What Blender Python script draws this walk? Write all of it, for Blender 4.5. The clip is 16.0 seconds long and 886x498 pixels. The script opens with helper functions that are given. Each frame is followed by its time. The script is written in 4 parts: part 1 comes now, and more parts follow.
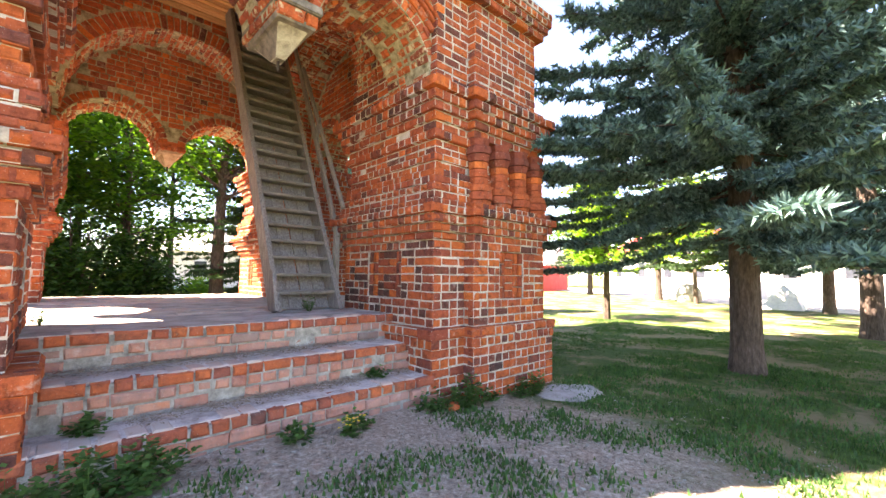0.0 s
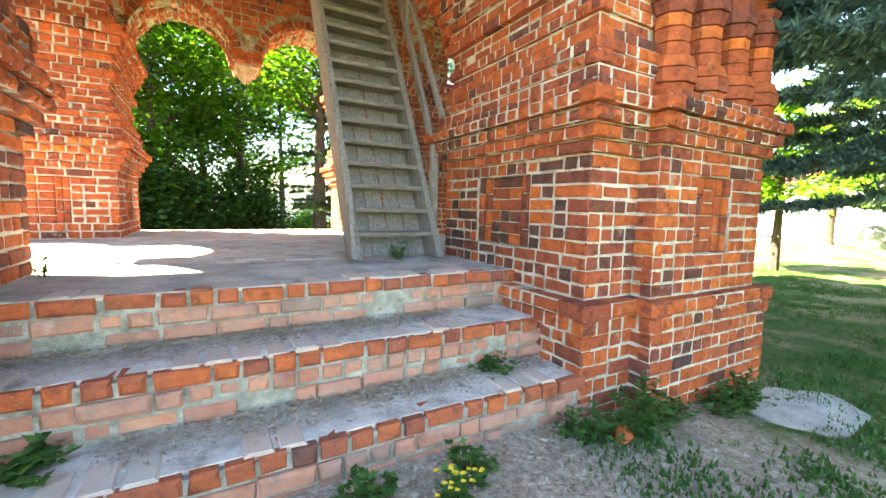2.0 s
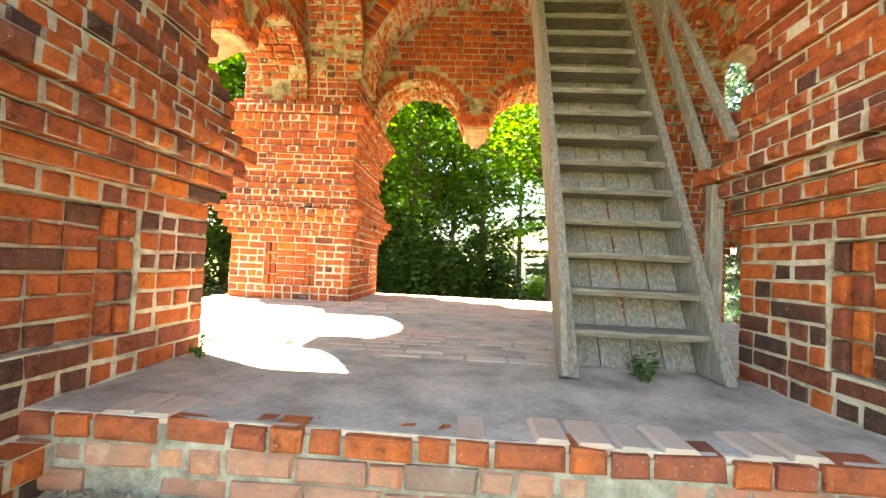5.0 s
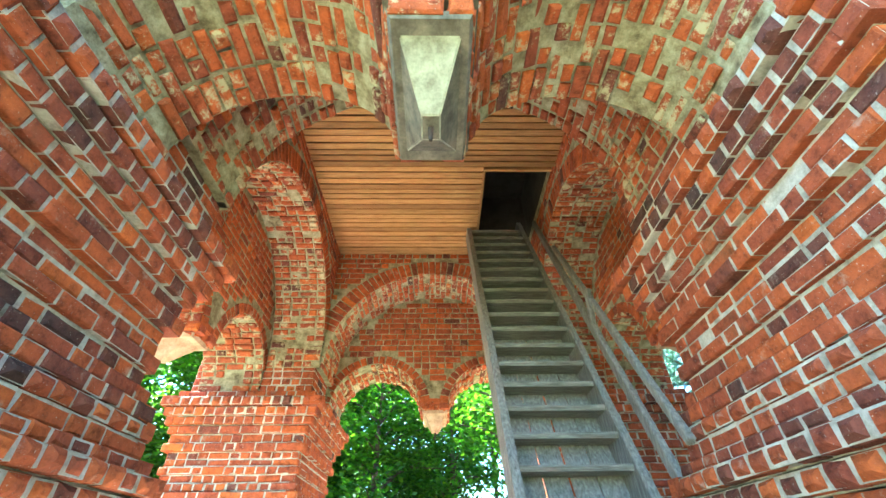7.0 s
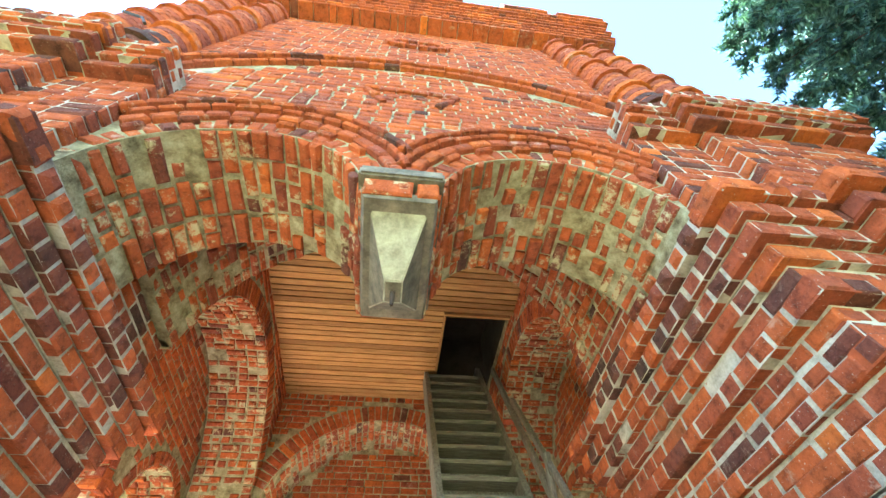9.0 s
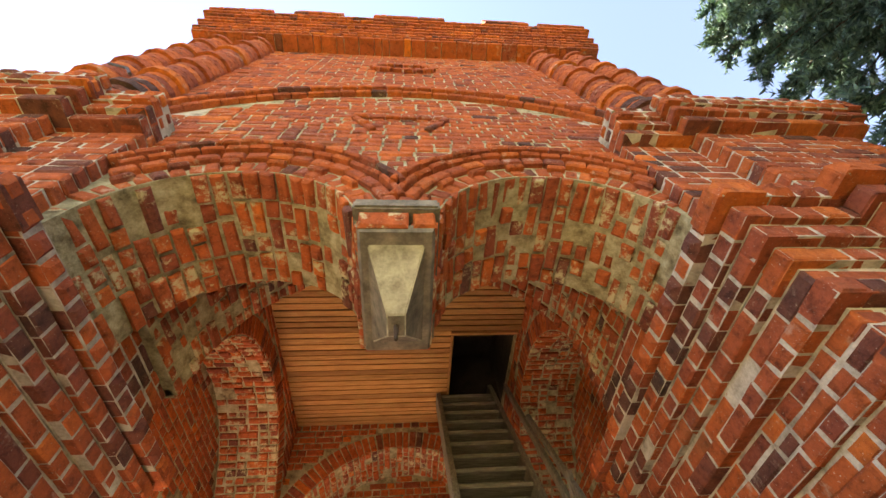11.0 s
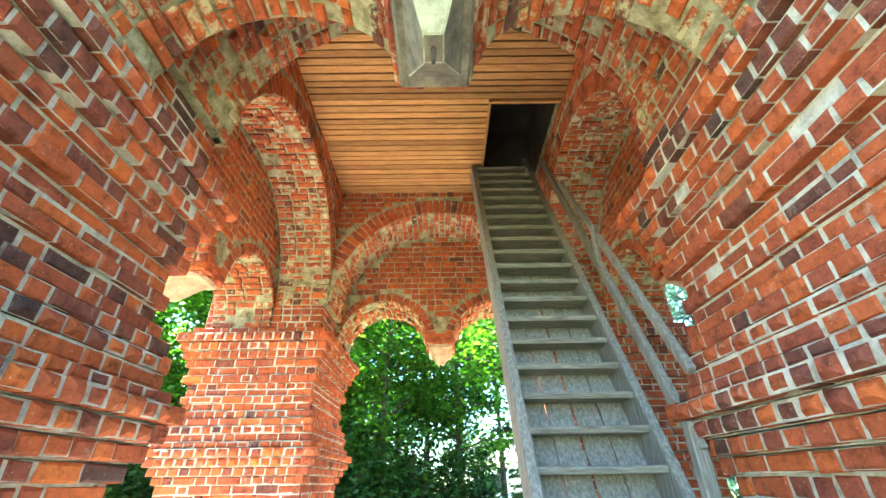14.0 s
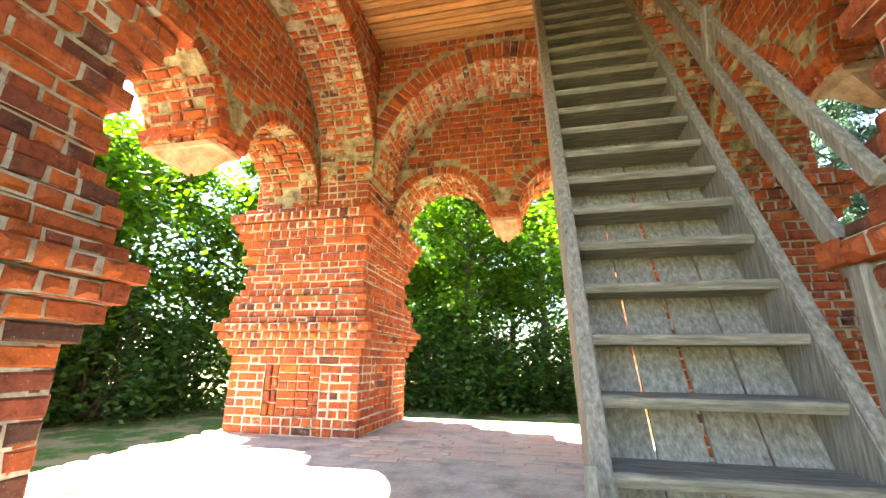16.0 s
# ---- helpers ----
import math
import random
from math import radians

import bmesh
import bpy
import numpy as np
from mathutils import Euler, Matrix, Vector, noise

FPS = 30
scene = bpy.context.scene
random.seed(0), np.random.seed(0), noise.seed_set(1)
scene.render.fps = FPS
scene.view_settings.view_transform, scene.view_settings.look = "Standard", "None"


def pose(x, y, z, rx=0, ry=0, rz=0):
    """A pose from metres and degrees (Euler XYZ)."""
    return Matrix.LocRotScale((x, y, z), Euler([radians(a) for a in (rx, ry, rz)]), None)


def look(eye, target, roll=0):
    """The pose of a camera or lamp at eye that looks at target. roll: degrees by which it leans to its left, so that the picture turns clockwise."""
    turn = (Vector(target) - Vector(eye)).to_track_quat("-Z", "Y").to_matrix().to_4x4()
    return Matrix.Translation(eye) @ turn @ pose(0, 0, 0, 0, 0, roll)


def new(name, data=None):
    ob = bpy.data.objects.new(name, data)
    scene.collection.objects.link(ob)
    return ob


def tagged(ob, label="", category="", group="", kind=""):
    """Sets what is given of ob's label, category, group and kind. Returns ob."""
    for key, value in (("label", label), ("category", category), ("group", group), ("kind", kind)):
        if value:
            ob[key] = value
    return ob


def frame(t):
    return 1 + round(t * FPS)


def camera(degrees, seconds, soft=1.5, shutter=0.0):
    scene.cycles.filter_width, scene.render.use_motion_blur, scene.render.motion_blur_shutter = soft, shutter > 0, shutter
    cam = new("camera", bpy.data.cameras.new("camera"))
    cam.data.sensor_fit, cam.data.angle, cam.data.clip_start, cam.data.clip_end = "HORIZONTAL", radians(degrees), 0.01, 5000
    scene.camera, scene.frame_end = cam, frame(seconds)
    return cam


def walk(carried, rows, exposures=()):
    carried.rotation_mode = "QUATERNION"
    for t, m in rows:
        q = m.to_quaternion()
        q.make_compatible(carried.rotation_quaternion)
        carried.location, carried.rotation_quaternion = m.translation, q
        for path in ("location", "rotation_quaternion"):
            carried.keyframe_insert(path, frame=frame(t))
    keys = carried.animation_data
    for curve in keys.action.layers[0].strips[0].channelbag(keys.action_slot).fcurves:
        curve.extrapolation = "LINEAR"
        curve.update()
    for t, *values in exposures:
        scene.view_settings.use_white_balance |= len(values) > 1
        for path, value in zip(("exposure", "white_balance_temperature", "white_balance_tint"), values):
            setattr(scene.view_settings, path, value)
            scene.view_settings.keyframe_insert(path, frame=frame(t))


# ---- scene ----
cam = camera(94.2, 16.0)
METRES, EYE, TILT, LEAN, TURN = 5.2, 1.3, 3.0, -1.0, -43.0
ROWS = [
    (0.0, 0.0, 0.0, 0.0, 0.0, 0.0, -0.0),
    (0.5, -0.0242, 0.0679, -0.0049, -5.27, -3.51, 1.84),
    (1.0, -0.0403, 0.159, -0.012, 1.94, -3.88, 0.44),
    (1.5, -0.0599, 0.2422, -0.0214, 8.93, -6.24, -0.27),
    (2.0, -0.0778, 0.3177, -0.0155, 13.55, -9.09, 0.22),
    (2.5, -0.0853, 0.3936, -0.0171, 25.21, -6.1, 0.43),
    (3.0, -0.1085, 0.4451, -0.027, 29.19, -10.03, 1.67),
    (5.5, -0.1629, 0.5788, -0.0016, 47.73, 7.66, 0.02),
    (6.0, -0.1564, 0.5876, 0.011, 45.93, 17.74, 2.4),
    (6.5, -0.1532, 0.5857, 0.0253, 43.68, 27.19, 3.04),
    (7.0, -0.1501, 0.5802, 0.0371, 42.22, 35.74, 3.56),
    (7.5, -0.1466, 0.575, 0.0429, 40.84, 40.94, 4.4),
    (8.0, -0.1421, 0.5723, 0.0477, 39.99, 44.08, 5.05),
    (8.5, -0.1396, 0.5697, 0.05, 39.02, 46.36, 4.84),
    (9.0, -0.1299, 0.5625, 0.0549, 35.92, 53.35, 4.64),
    (11.5, -0.1228, 0.5593, 0.0696, 40.43, 55.71, 7.41),
    (12.0, -0.1311, 0.5685, 0.0657, 37.25, 45.3, 6.0),
    (12.5, -0.142, 0.5769, 0.0609, 38.12, 40.05, 5.56),
    (13.0, -0.154, 0.5785, 0.0504, 41.2, 34.72, 5.54),
    (13.5, -0.1597, 0.5785, 0.0443, 42.62, 30.93, 4.47),
    (14.0, -0.1588, 0.5882, 0.0382, 42.96, 27.5, 3.74),
    (14.5, -0.1697, 0.6075, 0.0190, 46.25, 21.58, 5.27),
    (15.0, -0.2026, 0.6522, -0.0062, 47.84, 18.91, 6.72),
    (15.5, -0.2176, 0.7075, 0.0132, 49.42, 14.50, 6.78),
    (16.0, -0.2341, 0.7589, 0.0213, 55.29, 13.85, 2.85),
]
BASE = pose(0, 0, 0, 0, LEAN, 0) @ pose(0, 0, EYE, TILT, 0, TURN)
EXPOSURES = [(0.0, 3.75, 7500, 27), (1.0, 4.2, 7700, 14), (2.0, 4.3, 7700, 4), (3.0, 4.35, 7900, 3), (5.5, 4.55, 10300, 6), (7.0, 4.63, 5400, -11), (8.5, 4.43, 5400, -10),
             (9.2, 4.3, 6300, 2), (11.3, 3.4, 8600, 24), (11.6, 3.6, 8600, 22), (12.2, 4.25, 7600, 0), (13.0, 4.58, 5600, -10), (14.5, 4.8, 6000, -8), (16.0, 4.6, 7900, 4)]
walk(cam, [(t, BASE @ pose(METRES * x, METRES * y, METRES * z, 90 + pitch, roll, yaw)) for t, x, y, z, yaw, pitch, roll in ROWS], EXPOSURES)

# ---- light ----
SUN_FROM = Vector((-2.82, 1.45, 3.77)).normalized()
world = bpy.data.worlds.new("world")
scene.world = world
world.use_nodes = True
wn = world.node_tree
wn.nodes.clear()
sky = wn.nodes.new("ShaderNodeTexSky")
sky.sky_type, sky.sun_disc = "NISHITA", False
sky.sun_elevation = math.asin(SUN_FROM.z)
sky.sun_rotation = math.atan2(SUN_FROM.x, SUN_FROM.y)
sky.air_density, sky.dust_density, sky.ozone_density = 1.0, 0.0, 3.0
bg = wn.nodes.new("ShaderNodeBackground")
bg.inputs["Strength"].default_value = 0.068
wout = wn.nodes.new("ShaderNodeOutputWorld")
wn.links.new(sky.outputs[0], bg.inputs[0])
wn.links.new(bg.outputs[0], wout.inputs[0])
sun = new("sun", bpy.data.lights.new("sun", "SUN"))
sun.data.energy, sun.data.angle, sun.data.color = 5.0, radians(0.5), (1.0, 0.94, 0.84)
sun.matrix_world = look(SUN_FROM * 40, (0, 0, 0))


# ---- materials ----
def mat(name, rough=0.85, spec=0.3):
    m = bpy.data.materials.new(name)
    m.use_nodes = True
    t = m.node_tree
    b = t.nodes["Principled BSDF"]
    b.inputs["Roughness"].default_value = rough
    b.inputs["Specular IOR Level"].default_value = spec
    return m, t, b


def nd(t, kind, **kw):
    n = t.nodes.new(kind)
    for k, v in kw.items():
        n.inputs[k.replace("_", " ")].default_value = v
    return n


def ramp(t, stops, src):
    r = t.nodes.new("ShaderNodeValToRGB")
    e = r.color_ramp.elements
    while len(e) < len(stops):
        e.new(0.5)
    for el, (p, c) in zip(e, stops):
        el.position, el.color = p, (*c, 1)
    t.links.new(src, r.inputs[0])
    return r.outputs[0]


def mix(t, fac, a, b, mode="MIX"):
    n = t.nodes.new("ShaderNodeMix")
    n.data_type, n.blend_type = "RGBA", mode
    for sock, v in ((n.inputs[0], fac), (n.inputs[6], a), (n.inputs[7], b)):
        if hasattr(v, "is_linked"):
            t.links.new(v, sock)
        elif isinstance(v, tuple):
            sock.default_value = (*v, 1)
        else:
            sock.default_value = v
    return n.outputs[2]


def coords(t, kind="world"):
    if kind == "world":
        return t.nodes.new("ShaderNodeNewGeometry").outputs["Position"]
    return t.nodes.new("ShaderNodeTexCoord").outputs["Object"]


def noise_of(t, scale, detail=4.0, rough=0.6, src=None, stretch=None):
    n = nd(t, "ShaderNodeTexNoise", Scale=scale, Detail=detail, Roughness=rough)
    v = src if src is not None else coords(t)
    if stretch:
        mp = t.nodes.new("ShaderNodeMapping")
        mp.inputs["Scale"].default_value = stretch
        t.links.new(v, mp.inputs[0])
        v = mp.outputs[0]
    t.links.new(v, n.inputs["Vector"])
    return n.outputs["Fac"]


def bump(t, b, h, strength=0.4, dist=0.01):
    n = nd(t, "ShaderNodeBump", Strength=strength, Distance=dist)
    t.links.new(h, n.inputs["Height"])
    t.links.new(n.outputs[0], b.inputs["Normal"])


def brick_material(name, piece, lime=0.35, dark=0.25, worn=False, dust=0.0):
    """Fired clay: every brick has its own shade, with soot, lime and pitting over it."""
    m, t, b = mat(name, 0.9, 0.2)
    if piece:
        rnd = t.nodes.new("ShaderNodeObjectInfo").outputs["Random"]
    else:
        rnd = t.nodes.new("ShaderNodeNewGeometry").outputs["Random Per Island"]
    d = dark
    shade = ramp(t, [(0.0, (0.07, 0.045, 0.042)), (0.5 * d, (0.13, 0.052, 0.042)), (d, (0.25, 0.066, 0.042)), (d + 0.12, (0.34, 0.083, 0.04)),
                     (d + 0.6 * (0.9 - d), (0.43, 0.102, 0.036)), (0.94, (0.50, 0.122, 0.035)), (1.0, (0.62, 0.17, 0.04))], rnd)
    big = noise_of(t, 1.3, 3)
    shade = mix(t, ramp(t, [(0.42, (0, 0, 0)), (0.72, (0.55, 0.55, 0.55))], big), shade, (0.30, 0.075, 0.04))
    mid = noise_of(t, 13, 6, 0.72)
    shade = mix(t, 0.85, shade, ramp(t, [(0.30, (0.22, 0.19, 0.20)), (0.46, (0.80, 0.77, 0.75)), (0.62, (1.12, 1.08, 1.0)), (0.8, (1.4, 1.3, 1.15))], mid), "MULTIPLY")
    fine = noise_of(t, 55, 5, 0.75)
    shade = mix(t, 0.5, shade, ramp(t, [(0.28, (0.25, 0.2, 0.2)), (0.48, (0.95, 0.95, 0.95)), (0.8, (1.1, 1.1, 1.1))], fine), "MULTIPLY")
    speck = noise_of(t, 95, 3, 0.6)
    shade = mix(t, ramp(t, [(0.66, (0, 0, 0)), (0.72, (0.55, 0.55, 0.55))], speck), shade, (0.60, 0.52, 0.44))
    limes = noise_of(t, 5.5, 8, 0.76)
    lo = 0.68 - 0.2 * lime
    shade = mix(t, ramp(t, [(lo, (0, 0, 0)), (lo + (0.07 if worn else 0.14), (min(0.9, lime * 1.5),) * 3)], limes), shade,
                (0.50, 0.45, 0.29) if worn else (0.50, 0.38, 0.31))
    moss = noise_of(t, 2.2, 5, 0.6)
    shade = mix(t, ramp(t, [(0.62, (0, 0, 0)), (0.75, (0.4, 0.4, 0.4))], moss), shade, (0.10, 0.075, 0.045))
    if dust:
        shade = mix(t, ramp(t, [(0.25, (dust - 0.25,) * 3), (0.6, (dust,) * 3)], noise_of(t, 3.0, 6, 0.7)), shade, (0.56, 0.49, 0.42))
    t.links.new(shade, b.inputs["Base Color"])
    bump(t, b, noise_of(t, 45, 7, 0.78), 0.8, 0.014)
    return m


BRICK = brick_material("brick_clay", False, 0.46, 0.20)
BRICK_PIECE = brick_material("brick_clay_piece", True, 0.46, 0.20)
# the same clay with about twice the share of dark bricks
BRICK_DARK = brick_material("brick_clay_dark_mix", False, 0.38, 0.42)
BRICK_DARK_PIECE = brick_material("brick_clay_dark_mix_piece", True, 0.38, 0.42)
BRICK_WALL = brick_material("brick_clay_wall", False, 0.5, 0.06)
# lit copy of the pier brick: sun-bounced glow painted as fewer dark bricks
BRICK_SUN = brick_material("brick_clay_sunlit", False, 0.5, 0.05)
BRICK_SUN_PIECE = brick_material("brick_clay_sunlit_piece", True, 0.5, 0.05)
BRICK_IN = brick_material("brick_clay_limed", False, 0.78, 0.06, True)
BRICK_STEP = brick_material("brick_clay_trodden", True, 0.5, 0.05, False, 0.36)
BRICK_FLOOR = brick_material("brick_clay_paving", True, 0.4, 0.15, False, 0.85)


def plain(name, stops, scale=6.0, rough=0.9, bscale=40.0, bstr=0.4, bdist=0.01, stretch=None, kind="world", boards=False):
    m, t, b = mat(name, rough, 0.25)
    src = coords(t, kind)
    c = ramp(t, stops, noise_of(t, scale, 8, 0.68, src, stretch))
    f = noise_of(t, scale * 9, 4, 0.7, src, stretch)
    c = mix(t, 0.4, c, ramp(t, [(0.3, (0.45, 0.45, 0.45)), (0.6, (1, 1, 1))], f), "MULTIPLY")
    if boards:
        c = mix(t, 0.8, c, ramp(t, [(0.0, (0.5, 0.45, 0.4)), (0.5, (0.95, 0.95, 0.95)), (1.0, (1.25, 1.2, 1.15))], t.nodes.new("ShaderNodeNewGeometry").outputs["Random Per Island"]), "MULTIPLY")
    t.links.new(c, b.inputs["Base Color"])
    bump(t, b, noise_of(t, bscale, 5, 0.7, src, stretch), bstr, bdist)
    return m


MORTAR = plain("lime_mortar", [(0.30, (0.17, 0.14, 0.11)), (0.5, (0.47, 0.42, 0.35)), (0.7, (0.64, 0.59, 0.51))], 7, 0.95, 60, 0.7, 0.012)
LIME = plain("mossy_lime_mortar", [(0.32, (0.12, 0.09, 0.05)), (0.5, (0.33, 0.29, 0.18)), (0.7, (0.55, 0.51, 0.37))], 9, 0.95, 40, 0.9, 0.02)
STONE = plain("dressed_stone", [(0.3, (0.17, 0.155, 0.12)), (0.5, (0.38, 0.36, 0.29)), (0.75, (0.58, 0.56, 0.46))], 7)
STONE_DARK = plain("dark_stone", [(0.3, (0.08, 0.07, 0.055)), (0.5, (0.17, 0.145, 0.115)), (0.75, (0.31, 0.26, 0.20))], 9)
STONE_TAN = plain("tan_stone", [(0.3, (0.22, 0.14, 0.085)), (0.5, (0.42, 0.28, 0.18)), (0.75, (0.60, 0.46, 0.33))], 6)
CEMENT = plain("cement_screed", [(0.3, (0.24, 0.215, 0.19)), (0.5, (0.42, 0.38, 0.34)), (0.7, (0.56, 0.51, 0.46))], 3.5, 0.92, 60)
WOOD_UP = plain("weathered_wood", [(0.25, (0.08, 0.07, 0.062)), (0.5, (0.22, 0.20, 0.182)), (0.75, (0.39, 0.365, 0.34))], 5, 0.8, 30, 0.5, 0.006, (12, 12, 1.2))
STEP_WOOD = plain("weathered_tread_wood", [(0.25, (0.08, 0.07, 0.06)), (0.5, (0.215, 0.195, 0.17)), (0.75, (0.38, 0.355, 0.325))], 5, 0.8, 30, 0.5, 0.006, (1.2, 12, 12))
PINE = plain("aged_pine_boards", [(0.25, (0.17, 0.075, 0.028)), (0.5, (0.38, 0.185, 0.07)), (0.75, (0.52, 0.29, 0.12))], 4, 0.75, 30, 0.4, 0.005, (1.0, 14, 14), "world", True)
IRON = plain("rusted_iron", [(0.3, (0.03, 0.025, 0.02)), (0.7, (0.09, 0.05, 0.035))], 20, 0.7)
# near-black stands in for the shade above the ceiling
DARK = plain("shade_black_timber", [(0.3, (0.02, 0.016, 0.012)), (0.7, (0.05, 0.04, 0.03))], 5)
BARK = plain("spruce_bark", [(0.3, (0.04, 0.028, 0.02)), (0.5, (0.10, 0.072, 0.054)), (0.75, (0.20, 0.16, 0.13))], 8, 0.95, 25, 0.9, 0.03, (3, 3, 0.8))
PLASTER = plain("white_render", [(0.3, (0.68, 0.66, 0.62)), (0.7, (0.82, 0.80, 0.77))], 1.0)
RED_PAINT = plain("red_painted_wood", [(0.3, (0.40, 0.05, 0.05)), (0.7, (0.5, 0.09, 0.08))], 2.0)
ASPHALT = plain("pale_road", [(0.3, (0.32, 0.31, 0.30)), (0.7, (0.44, 0.43, 0.41))], 2.0)
LITTER = plain("dry_leaf_litter", [(0.25, (0.12, 0.085, 0.06)), (0.5, (0.34, 0.27, 0.20)), (0.72, (0.58, 0.51, 0.42))], 30, 0.95, boards=True)
BLOOM = plain("yellow_petals", [(0.3, (0.7, 0.45, 0.03)), (0.7, (0.8, 0.6, 0.05))], 9)
GLASS_DARK = plain("dark_window", [(0.3, (0.03, 0.035, 0.045)), (0.7, (0.06, 0.07, 0.08))], 3, 0.2)


def leaf_material(name, low, high, rough=0.55, thin=0.55):
    m, t, b = mat(name, rough, 0.35)
    rnd = t.nodes.new("ShaderNodeNewGeometry").outputs["Random Per Island"]
    c = ramp(t, [(0.0, low), (0.6, tuple((a + c) / 2 for a, c in zip(low, high))), (1.0, high)], rnd)
    c = mix(t, 0.35, c, ramp(t, [(0.35, (0.45, 0.5, 0.4)), (0.65, (1, 1, 1))], noise_of(t, 0.9, 3)), "MULTIPLY")
    t.links.new(c, b.inputs["Base Color"])
    tr = t.nodes.new("ShaderNodeBsdfTranslucent")
    t.links.new(mix(t, 1.0, c, (1.0, 1.15, 0.5), "MULTIPLY"), tr.inputs[0])
    ms = t.nodes.new("ShaderNodeMixShader")
    ms.inputs[0].default_value = thin
    t.links.new(b.outputs[0], ms.inputs[1])
    t.links.new(tr.outputs[0], ms.inputs[2])
    t.links.new(ms.outputs[0], t.nodes["Material Output"].inputs[0])
    return m


LEAF = leaf_material("maple_leaf", (0.03, 0.085, 0.008), (0.15, 0.30, 0.02), 0.5, 0.5)
LEAF_LIGHT = leaf_material("young_leaf", (0.13, 0.28, 0.02), (0.32, 0.52, 0.06))
LEAF_DARK = leaf_material("shrub_leaf", (0.02, 0.055, 0.01), (0.08, 0.17, 0.03), 0.55, 0.4)
NEEDLE = leaf_material("blue_spruce_needle", (0.025, 0.065, 0.06), (0.17, 0.30, 0.275), 0.6, 0.15)
NEEDLE_GREEN = leaf_material("fir_needle", (0.02, 0.05, 0.02), (0.08, 0.15, 0.05), 0.6, 0.2)
GRASS = leaf_material("grass_blade", (0.032, 0.085, 0.018), (0.12, 0.21, 0.05), 0.6, 0.4)
WEED = leaf_material("nettle_leaf", (0.03, 0.085, 0.02), (0.10, 0.22, 0.055), 0.55, 0.4)


def ground_material():
    m, t, b = mat("lawn_soil", 0.95, 0.15)
    p = coords(t)
    green = ramp(t, [(0.3, (0.03, 0.065, 0.015)), (0.55, (0.07, 0.12, 0.025)), (0.8, (0.14, 0.17, 0.05))], noise_of(t, 9, 8, 0.75))
    soil = ramp(t, [(0.32, (0.10, 0.07, 0.05)), (0.48, (0.35, 0.27, 0.20)), (0.60, (0.58, 0.48, 0.38)), (0.72, (0.78, 0.70, 0.60))], noise_of(t, 22, 9, 0.8))
    d = nd(t, "ShaderNodeVectorMath")
    d.operation = "DISTANCE"
    t.links.new(p, d.inputs[0])
    d.inputs[1].default_value = (1.6, 2.2, 0)
    jig = nd(t, "ShaderNodeMath")
    jig.operation = "MULTIPLY_ADD"
    jig.inputs[1].default_value = 2.4
    t.links.new(noise_of(t, 1.1, 6, 0.65), jig.inputs[0])
    t.links.new(d.outputs["Value"], jig.inputs[2])
    near = ramp(t, [(0.0, (1, 1, 1)), (0.31, (1, 1, 1)), (0.42, (0, 0, 0))], jig.outputs[0])
    rng = t.nodes[-1]
    sc = nd(t, "ShaderNodeMath")
    sc.operation = "MULTIPLY"
    sc.inputs[1].default_value = 0.1
    t.links.new(jig.outputs[0], sc.inputs[0])
    t.links.new(sc.outputs[0], rng.inputs[0]) if rng.bl_idname == "ShaderNodeValToRGB" else None
    dry = ramp(t, [(0.47, (0, 0, 0)), (0.56, (0.85, 0.85, 0.85))], noise_of(t, 0.9, 6, 0.7))
    c = mix(t, dry, green, (0.27, 0.20, 0.11))
    c = mix(t, near, c, soil)
    t.links.new(c, b.inputs["Base Color"])
    bump(t, b, noise_of(t, 30, 6, 0.8), 0.8, 0.03)
    return m


GROUND = ground_material()


# ---- builders ----
def link_mesh(name, verts, faces, material, parent=None, label="", smooth=False):
    me = bpy.data.meshes.new(name)
    me.from_pydata([tuple(v) for v in verts], [], [tuple(f) for f in faces])
    me.materials.append(material)
    if smooth:
        me.polygons.foreach_set("use_smooth", [True] * len(me.polygons))
    me.update()
    ob = new(name, me)
    if parent is not None:
        ob.parent = parent
        ob.matrix_parent_inverse = Matrix.Translation(-parent.location)
    if label:
        tagged(ob, label)
    return ob


def part(name, bm, material, parent=None, label="", smooth=False):
    me = bpy.data.meshes.new(name)
    bmesh.ops.recalc_face_normals(bm, faces=bm.faces)
    bm.to_mesh(me)
    bm.free()
    me.materials.append(material)
    if smooth:
        me.polygons.foreach_set("use_smooth", [True] * len(me.polygons))
    ob = new(name, me)
    if parent is not None:
        ob.parent = parent
        ob.matrix_parent_inverse = Matrix.Translation(-parent.location)
    if label:
        tagged(ob, label)
    return ob


def thing(name, at, label, category, group="", kind=""):
    e = new(name)
    e.location = at
    e.empty_display_size = 0.1
    return tagged(e, label, category, group, kind)


def box(bm, lo, hi, m=None, bevel=0.0):
    c = [(a + b) / 2 for a, b in zip(lo, hi)]
    s = [abs(b - a) for a, b in zip(lo, hi)]
    r = bmesh.ops.create_cube(bm, size=1.0, matrix=Matrix.Translation(c) @ Matrix.Diagonal((*s, 1)))
    vs = r["verts"]
    if bevel:
        es = list({e for v in vs for e in v.link_edges})
        vs = list({v for f in bmesh.ops.bevel(bm, geom=es, offset=bevel, segments=1, affect="EDGES")["faces"] for v in f.verts} | {v for v in vs if v.is_valid})
    if m is not None:
        bmesh.ops.transform(bm, matrix=m, verts=vs)
    return vs


def grid_box(bm, x, y, z, bevel=0.004):
    return box(bm, (x[0], y[0], z[0]), (x[1], y[1], z[1]), None, bevel)


